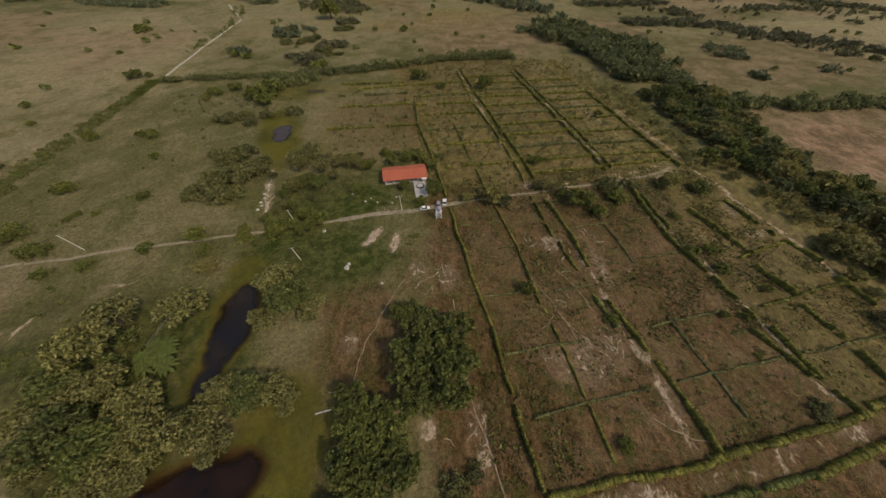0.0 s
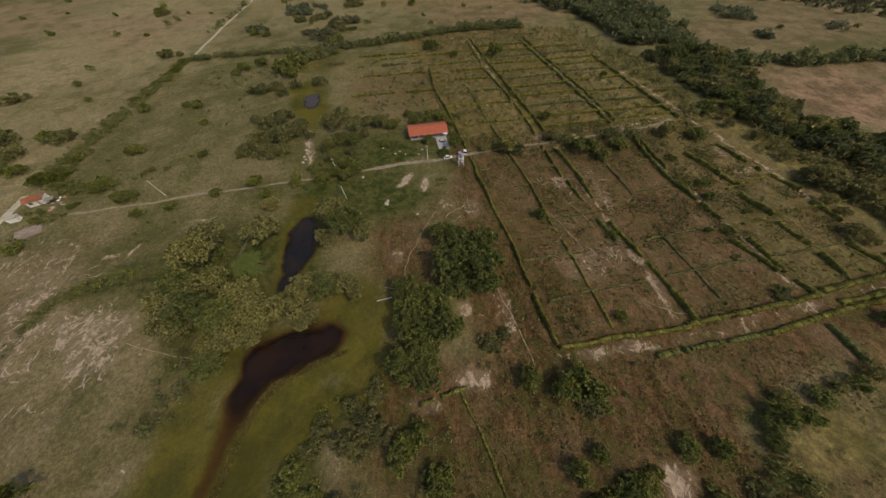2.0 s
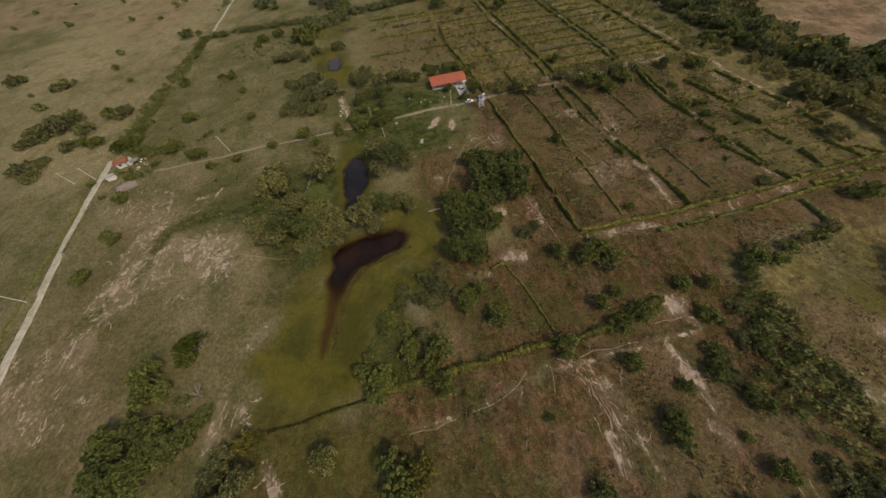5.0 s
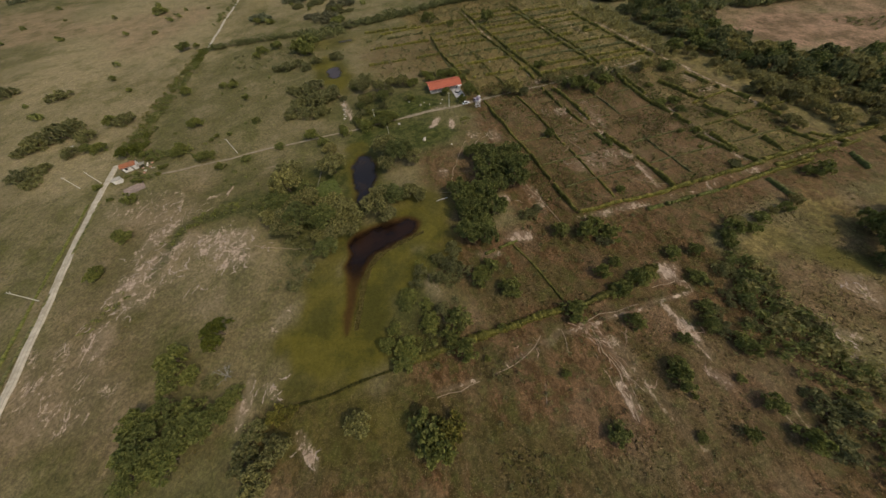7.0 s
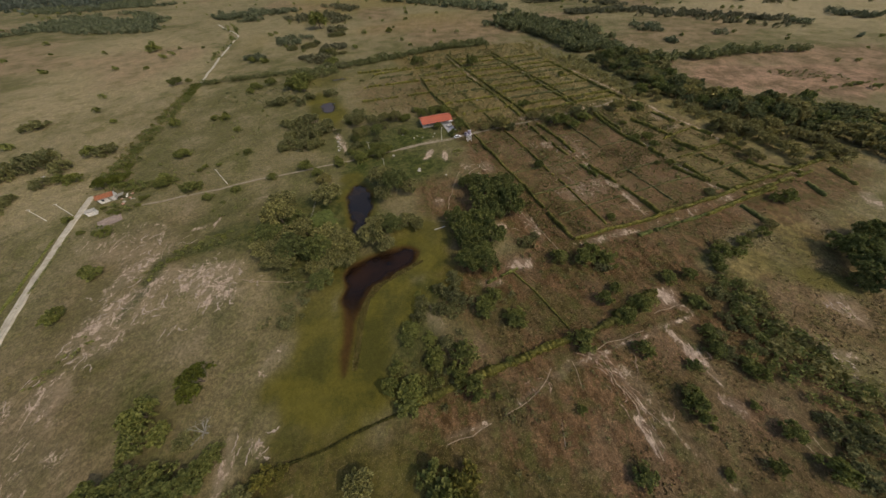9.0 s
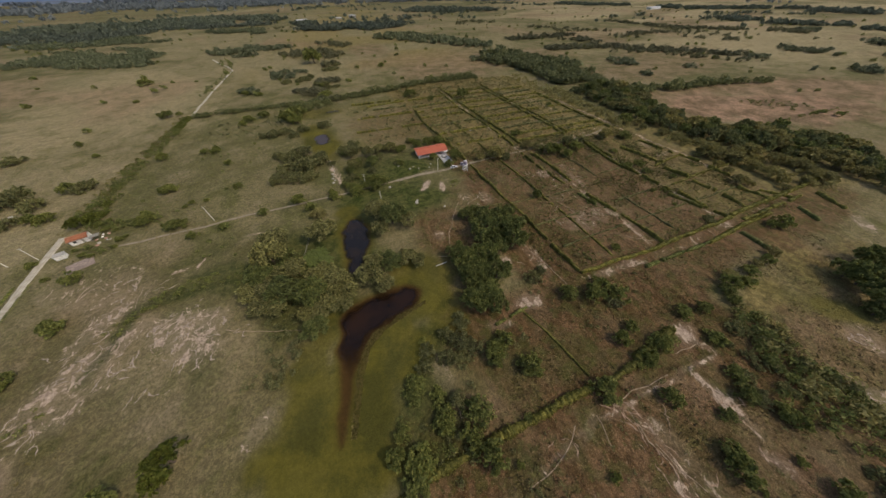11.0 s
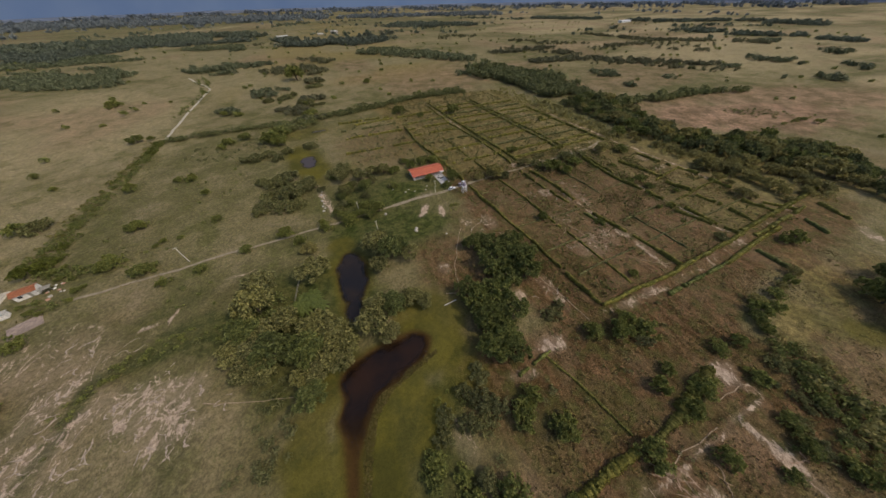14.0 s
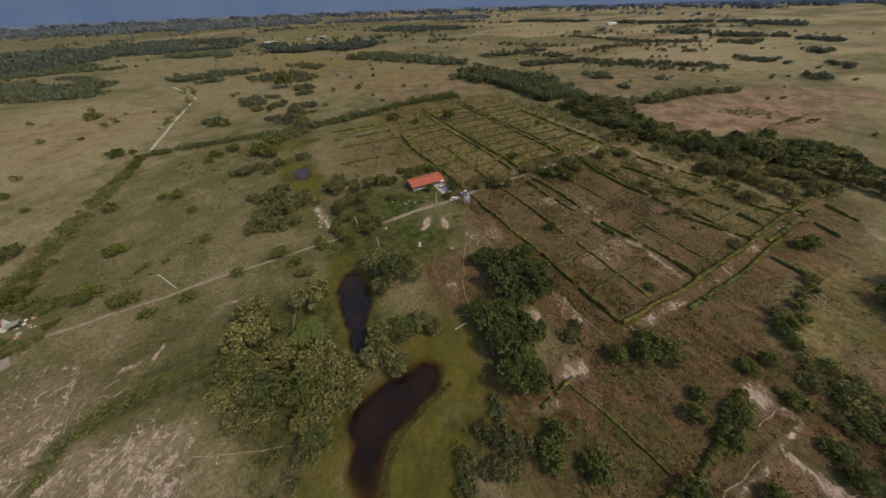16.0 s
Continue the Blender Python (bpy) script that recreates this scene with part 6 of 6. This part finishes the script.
def in_reeds(x, y, r):
    return chain(x, y, (-64, 7, 0.5), (-73, 4.4, 1.1), (-81, 1.6, 1.2), (-87, -4, 1.1), (-90, -14, 0.9), (-92.5, -27, 0.5)) < 0.8 * r.random(len(x)) - 0.2


tufts(60000, -22, 142, 2, 120, 0.36, "weed", "olive weeds over the fallow plots", 1, in_plots)
tufts(9000, -22, 142, 2, 120, 0.75, "tree", "dark leafy weeds dotted over the fallow plots", 7, in_plots)
tufts(26000, -22, 142, 2, 120, 0.34, "dry_grass", "pale dry tussocks over the fallow plots", 5, in_plots)
tufts(30000, -30, 130, 105, 300, 0.5, "weed", "olive weeds over the overgrown plots", 2, in_plots)
tufts(22000, -110, 120, -95, 5, 0.34, "dry_grass", "dry tussock grass south of the plots", 3, in_open)
tufts(30000, -110, 120, -95, 5, 0.36, "weed", "olive tussock grass south of the plots", 6, in_open)
tufts(26000, -95, -62, -28, 10, 0.34, "weed", "low olive reeds fringing the pond", 9, in_reeds)
tufts(26000, -235, -20, -60, 270, 0.4, "weed", "olive tussocks over the pasture", 4, in_open)


# ---- buildings and built things ----
def house():
    root = empty("house", -28.6, 123.4, 0, 4.0)
    bm = box(bmesh.new(), 0, 1.2, -0.1, 20.0, 6.6, 2.9)
    wall = part("wall", bm, WALL, root)
    bm = bmesh.new()
    # two slopes with thickness, the front one longer over the porch
    for y0, z0, y1, z1 in ((-5.6, 2.55, 0.4, 4.3), (5.3, 2.9, 0.4, 4.3)):
        top = [(-11.1, y0, z0), (11.1, y0, z0), (11.1, y1, z1), (-11.1, y1, z1)]
        up = [bm.verts.new(p) for p in top]
        dn = [bm.verts.new((p[0], p[1], p[2] - 0.16)) for p in top]
        bm.faces.new(up)
        bm.faces.new(dn[::-1])
        for i in range(4):
            j = (i + 1) % 4
            bm.faces.new((up[i], dn[i], dn[j], up[j]))
    bmesh.ops.recalc_face_normals(bm, faces=bm.faces)
    roof = part("roof", bm, TILES, root, "orange clay tile roof")
    bm = bmesh.new()
    tube(bm, (-11.15, 0.4, 4.31), (11.15, 0.4, 4.31), 0.16, 0.16, 8)
    part("ridge", bm, TILES, roof)
    # gable ends close the wall up to the roof
    for s in (-1, 1):
        bm = bmesh.new()
        a = [bm.verts.new((s * 9.95, yy, zz)) for yy, zz in ((-2.1, 2.8), (4.5, 2.8), (4.5, 2.98), (0.4, 4.12), (-2.1, 3.42))]
        bm.faces.new(a)
        bmesh.ops.solidify(bm, geom=bm.faces[:], thickness=0.2)
        part("gable", bm, WALL, root)
    for k in range(6):
        part("column", box(bmesh.new(), -10 + 4 * k, -5.0, -0.1, 0.28, 0.28, 2.72, 0, 0.03), WALL, root)
    part("porch_floor", box(bmesh.new(), 0, -3.6, -0.1, 20.6, 3.0, 0.3, 0, 0.03), CONCRETE, root)
    for x in (-6.5, 1.0, 7.0):
        d = part("door", box(bmesh.new(), x, -2.16, 0.2, 0.95, 0.1, 2.05), DRY_WOOD, root)
        part("handle", box(bmesh.new(), x + 0.35, -2.24, 1.15, 0.04, 0.06, 0.14), STEEL, d)
    for x in (-8.6, -3.0, 4.0):
        w = part("window", box(bmesh.new(), x, -2.15, 1.0, 1.2, 0.06, 1.1), WHITE, root)
        part("pane", box(bmesh.new(), x, -2.2, 1.08, 1.04, 0.04, 0.94), GLASS, w)
    part("awning", box(bmesh.new(), 9.2, -6.1, 2.35, 2.6, 1.4, 0.08), WHITE, root, "small white sheet awning")
    tagged(root, "long single-storey white house with an orange tile roof", "house")


house()


def terrace():
    bm = box(bmesh.new(), 0, 0, -0.2, 6.0, 11.5, 0.5, 0, 0.04)
    ob = part("terrace", bm, CONCRETE)
    ob.matrix_basis = pose(-21.2, 112.6, 0, 0, 0, 4)
    tagged(ob, "pale concrete terrace in front of the house", "terrace")
    root = empty("fire_pit", -21.2, 114.6, 0.3)
    bm = bmesh.new()
    bmesh.ops.create_cone(bm, cap_ends=True, segments=28, radius1=2.0, radius2=1.95, depth=0.5, matrix=Matrix.Translation((0, 0, 0.25)))
    part("ring", bm, DARK, root, "dark round rim")
    bm = bmesh.new()
    bmesh.ops.create_cone(bm, cap_ends=True, segments=28, radius1=1.62, radius2=1.6, depth=0.56, matrix=Matrix.Translation((0, 0, 0.28)))
    part("floor_disc", bm, CONCRETE, root)
    bm = bmesh.new()
    tube(bm, (0, 0, 0.5), (0, 0, 0.85), 0.45, 0.35, 12)
    part("hub", bm, WALL, root)
    tagged(root, "round low basin with a dark rim on the terrace", "basin")


terrace()


def vehicle(name, x, y, turn, paint, label, length=4.3, height=1.55):
    root = empty(name, x, y, 0.28, turn)
    h = length / 2
    bm = box(bmesh.new(), 0, 0, 0.35, length, 1.75, 0.55, 0, 0.12)
    body = part("body", bm, paint, root)
    bm = bmesh.new()
    low = [(-h * 0.78, 0.9), (h * 0.42, 0.9), (h * 0.12, height), (-h * 0.62, height)]
    left = [bm.verts.new((px, -0.80 if pz < 1 else -0.66, pz)) for px, pz in low]
    right = [bm.verts.new((px, 0.80 if pz < 1 else 0.66, pz)) for px, pz in low]
    bm.faces.new(left)
    bm.faces.new(right[::-1])
    for i in range(4):
        j = (i + 1) % 4
        bm.faces.new((left[i], right[i], right[j], left[j]))
    bmesh.ops.recalc_face_normals(bm, faces=bm.faces)
    part("cabin_glass", bm, GLASS, root, "dark cabin windows")
    part("roof_panel", box(bmesh.new(), -h * 0.25, 0, height - 0.02, h * 0.76, 1.34, 0.06, 0, 0.02), paint, root)
    for sx in (-0.62, 0.62):
        for sy in (-0.8, 0.8):
            bm = bmesh.new()
            tube(bm, (sx * h, sy - 0.1, 0.32), (sx * h, sy + 0.1, 0.32), 0.33, 0.33, 16)
            w = part("wheel", bm, RUBBER, root)
            bm = bmesh.new()
            tube(bm, (sx * h, sy - 0.12, 0.32), (sx * h, sy + 0.12, 0.32), 0.18, 0.18, 10)
            part("rim", bm, STEEL, w)
    for sy in (-0.6, 0.6):
        part("headlight", box(bmesh.new(), h * 0.985, sy, 0.62, 0.08, 0.3, 0.16), WHITE, root)
    return tagged(root, label, "car")


vehicle("car", -20.0, 98.0, 6, WHITE, "white car parked on the sandy farm track", 4.4)
vehicle("car", -13.6, 100.0, 78, LILAC, "faded grey-lilac car parked beside the water tower", 4.0)
vehicle("van", -10.6, 101.3, 80, WHITE, "dusty white van parked by the plot hedge", 4.2, 1.8)


def water_tower(x, y):
    root = empty("water_tower", x, y)
    for sx in (-1, 1):
        for sy in (-1, 1):
            bm = tube(bmesh.new(), (sx * 1.3, sy * 1.3, -0.3), (sx * 1.0, sy * 1.0, 4.3), 0.10, 0.08, 8)
            part("leg", bm, WHITE, root)
    for z in (1.0, 2.4, 3.8):
        for s in (-1, 1):
            part("brace", box(bmesh.new(), 0, s * 1.2, z, 2.5, 0.08, 0.09), WHITE, root)
            part("brace", box(bmesh.new(), s * 1.2, 0, z, 0.08, 2.5, 0.09), WHITE, root)
    for s in (-1, 1):
        bm = tube(bmesh.new(), (-1.2, s * 1.22, 1.0), (1.2, s * 1.22, 3.8), 0.06, 0.06, 5)
        tube(bm, (1.2, s * 1.22, 1.0), (-1.2, s * 1.22, 3.8), 0.06, 0.06, 5)
        part("cross_brace", bm, WHITE, root)
    part("platform", box(bmesh.new(), 0, 0, 4.3, 2.5, 2.5, 0.16, 0, 0.02), WHITE, root)
    bm = bmesh.new()
    bmesh.ops.create_cone(bm, cap_ends=True, segments=20, radius1=1.05, radius2=1.0, depth=1.7, matrix=Matrix.Translation((0, 0, 5.3)))
    bmesh.ops.create_cone(bm, cap_ends=True, segments=20, radius1=1.0, radius2=0.3, depth=0.4, matrix=Matrix.Translation((0, 0, 6.3)))
    part("tank", bm, LILAC, root, "faded lilac water tank")
    return tagged(root, "white braced water tower with a faded lilac tank", "water tower")


water_tower(-14.2, 92.5)


def utility_pole(x, y, h, turn):
    root = empty("utility_pole", x, y, 0, turn)
    part("post", tube(bmesh.new(), (0, 0, -0.4), (0, 0, h), 0.18, 0.12, 10), POLE, root)
    part("crossarm", box(bmesh.new(), 0, 0, h - 0.5, 1.6, 0.12, 0.12), DRY_WOOD, root)
    for s in (-0.65, 0, 0.65):
        part("insulator", tube(bmesh.new(), (s, 0, h - 0.38), (s, 0, h - 0.16 + (0.2 if s == 0 else 0)), 0.05, 0.035, 8), WHITE, root)
    return tagged(root, "pale concrete utility pole with a short crossarm", "utility pole", "utility poles")


for x, y, h in ((-155.9, 88.4, 9.0), (-70.2, 74.9, 7.8), (-76.8, 95.2, 7.8), (-30.6, 99.0, 8.0), (-234.8, 81.6, 7.2), (-224.6, 82.6, 7.4), (-213.2, 12.3, 8.4), (-207, -28, 8.2)):
    utility_pole(x, y, h, 10)


def small_house():
    root = empty("small_house", -213.0, 91.8, 0, 20)
    part("wall", box(bmesh.new(), 0, 0, -0.1, 6.4, 4.6, 2.7), WALL, root)
    bm = bmesh.new()
    a = [(-3.7, -2.8, 2.5), (3.7, -2.8, 2.5), (3.7, 0, 3.6), (-3.7, 0, 3.6), (-3.7, 2.8, 2.5), (3.7, 2.8, 2.5)]
    v = [bm.verts.new(p) for p in a]
    bm.faces.new((v[0], v[1], v[2], v[3]))
    bm.faces.new((v[3], v[2], v[5], v[4]))
    bmesh.ops.solidify(bm, geom=bm.faces[:], thickness=0.15)
    part("roof", bm, PALE_TILES, root, "faded orange tile roof")
    part("door", box(bmesh.new(), 1.2, -2.33, 0, 0.9, 0.1, 2.0), DRY_WOOD, root)
    part("window", box(bmesh.new(), -1.4, -2.33, 1.0, 1.1, 0.1, 1.0), GLASS, root)
    tagged(root, "small roadside house with an orange tile roof", "house")
    shed = empty("shed", -214.6, 80.6, 0, 20)
    part("wall", box(bmesh.new(), 0, 0, -0.1, 3.4, 2.6, 2.2), WALL, shed)
    part("roof", box(bmesh.new(), 0, 0, 2.12, 3.9, 3.1, 0.12, 0, 0.02), RUBBLE, shed, "pale sheet-metal roof")
    tagged(shed, "small white shed with a sheet-metal roof", "shed")
    slab = part("slab", box(bmesh.new(), 0, 0, -0.2, 9.0, 7.0, 0.36, 0, 0.05), MUD)
    slab.matrix_basis = pose(-204.0, 72.5, 0, 0, 0, 32)
    tagged(slab, "worn pinkish earth-stained yard slab by the roadside", "slab")
    lean = empty("lean_to", -206.5, 91.0, 0, 20)
    for sx in (-1.6, 1.6):
        for sy in (-1.2, 1.2):
            part("post", tube(bmesh.new(), (sx, sy, -0.2), (sx, sy, 2.2), 0.07, 0.06, 6), DRY_WOOD, lean)
    part("roof", box(bmesh.new(), 0, 0, 2.18, 3.4, 2.8, 0.1), DRY_WOOD, lean, "faded sheet roof")
    tagged(lean, "open lean-to with a faded sheet roof", "shelter")
    rr = random.Random(3)
    for k in range(13):
        s = rr.uniform(0.4, 0.9)
        bm = box(bmesh.new(), 0, 0, -0.15, s * 1.4, s, s * 0.8, rr.uniform(0, 90), 0.08)
        ob = part("debris", bm, (WALL, BRICK, RUBBLE, BRICK)[k % 4])
        ob.location = (-205.5 + rr.uniform(-4.5, 5), 88.5 + rr.uniform(-5, 6), 0.1)
        tagged(ob, "pale lump of stacked yard clutter", "clutter", "yard clutter")


small_house()
woods([[(-224, 106, 3), (-214, 103, 4), (-200, 99, 4), (-184, 97, 3)], [(-211, 84, 2), (-203, 82, 3), (-197, 80, 2)], [(-206, 66, 2), (-199, 63, 2)]], 2.6, 3, 1.2, "shrub", "green weeds and garden bushes round the roadside yard", 46, 50, 0.22)


def stone(x, y, r, k):
    bm = bmesh.new()
    bmesh.ops.create_icosphere(bm, subdivisions=2, radius=r)
    for v in bm.verts:
        v.co *= 1 + 0.3 * noise.noise(v.co * (1.3 / r) + Vector((k, 0, 0)))
        v.co.z *= 0.6
    ob = part("stone", bm, RUBBLE)
    ob.location = (x, y, r * 0.25)
    return tagged(ob, "pale rounded boulder lying in the grass", "stone", "boulders")


for k, (x, y, r) in enumerate(((-51.8, 69.1, 1.1), (-51.3, 70.8, 0.8), (-38.3, 61.0, 0.6), (-47.5, 106, 0.7), (-45, 108, 0.5), (-42, 105, 0.5), (-35, 104, 0.5),
                               (-33, 108, 0.6), (-54, 112, 0.6), (-95.6, 105, 0.9), (-94.6, 107.5, 0.7), (-95.8, 110, 0.8), (-95.2, 113, 0.6), (-96, 116, 0.8), (-95, 119, 0.6), (-96.3, 123, 0.7), (-95.8, 127, 0.6), (-97, 131, 0.7), (-97.6, 134, 0.5), (-113, 154, 0.8), (-114.6, 155.5, 0.6), (-260, 124.4, 1.8), (12.5, 150, 0.8), (-63.5, 89, 0.8))):
    stone(x, y, r * 0.9, k)


def banana(x, y, k):
    root = empty("banana_plant", x, y)
    r = random.Random(k)
    h = r.uniform(1.6, 2.4)
    part("stem", tube(bmesh.new(), (0, 0, -0.2), (0, 0, h), 0.16, 0.1, 7), LEAF["banana"], root)
    for j in range(9):
        a = 2 * math.pi * (j + r.random() * 0.5) / 9
        bm = bmesh.new()
        d, w = Vector((math.cos(a), math.sin(a), 0)), Vector((-math.sin(a), math.cos(a), 0))
        rows = []
        for t, z, wd in ((0, 0, 0.12), (0.8, 0.8, 0.42), (1.7, 0.9, 0.5), (2.5, 0.45, 0.4), (3.1, -0.2, 0.05)):
            c = d * t + Vector((0, 0, h + z))
            rows.append([bm.verts.new(c - w * wd + Vector((0, 0, -wd * 0.4))), bm.verts.new(c), bm.verts.new(c + w * wd + Vector((0, 0, -wd * 0.4)))])
        for p, q in zip(rows, rows[1:]):
            for i in (0, 1):
                bm.faces.new((p[i], p[i + 1], q[i + 1], q[i]))
        part("leaf", bm, LEAF["banana"], root)
    return tagged(root, "banana plant with long arching green leaves", "banana plant", "banana grove")


br = random.Random(9)
for k in range(13):
    banana(-102.1 + br.uniform(-4.6, 4.6), 42.4 + br.uniform(-4.2, 4.2), k)


def far_building(name, x, y, sx, sy, sz, mat, label):
    root = empty(name, x, y, float(plain_fall(x, y)), 15)
    part("wall", box(bmesh.new(), 0, 0, -0.5, sx, sy, sz), mat, root)
    part("roof", box(bmesh.new(), 0, 0, sz - 0.52, sx * 1.05, sy * 1.08, 0.5), STEEL if mat is WALL else WHITE, root)
    for k in range(5):
        part("window", box(bmesh.new(), sx * (-0.4 + 0.2 * k), -sy / 2 - 0.05, sz * 0.35, sx * 0.08, 0.2, sz * 0.3), GLASS, root)
    return tagged(root, label, "building")


far_building("far_building", -177, 1148, 32, 12, 4.5, WHITE, "long white farm building far across the plain")
far_building("far_building", -13, 1177, 22, 12, 8, RUBBLE, "tall pale farm building beside a grove")
far_building("far_building", -60, 1165, 18, 9, 4, RUBBLE, "low pale building beside a grove")
far_building("far_building", 1101, 977, 70, 16, 6, WHITE, "long white shed far across the plain")


def fence(ax, ay, bx, by, label):
    root = empty("fence", ax, ay)
    n = int(math.hypot(bx - ax, by - ay) / 2.5)
    for k in range(n + 1):
        x, y = (bx - ax) * k / n, (by - ay) * k / n
        part("post", tube(bmesh.new(), (x, y, -0.3), (x, y, 1.3), 0.09, 0.08, 6), DRY_WOOD, root)
    for z in (0.5, 1.1):
        part("rail", tube(bmesh.new(), (0, 0, z), (bx - ax, by - ay, z), 0.06, 0.06, 5), DRY_WOOD, root)
    return tagged(root, label, "fence")


fence(-109, 46, -107, 62, "short weathered wooden post fence by the banana grove")
post = part("post", tube(bmesh.new(), (0, 0, -0.3), (0, 0, 3.2), 0.22, 0.18, 9), POLE)
post.location = (-76.6, 71.1, 0)
tagged(post, "stout pale stump of a pole beside the pond", "post")
pipe = part("culvert_pipe", tube(bmesh.new(), (-2.6, 0, 0.15), (2.6, 0.7, 0.15), 0.2, 0.2, 12), CONCRETE)
pipe.location = (-52, 22.5, 0)
tagged(pipe, "pale concrete culvert pipe at the marsh bank", "pipe")
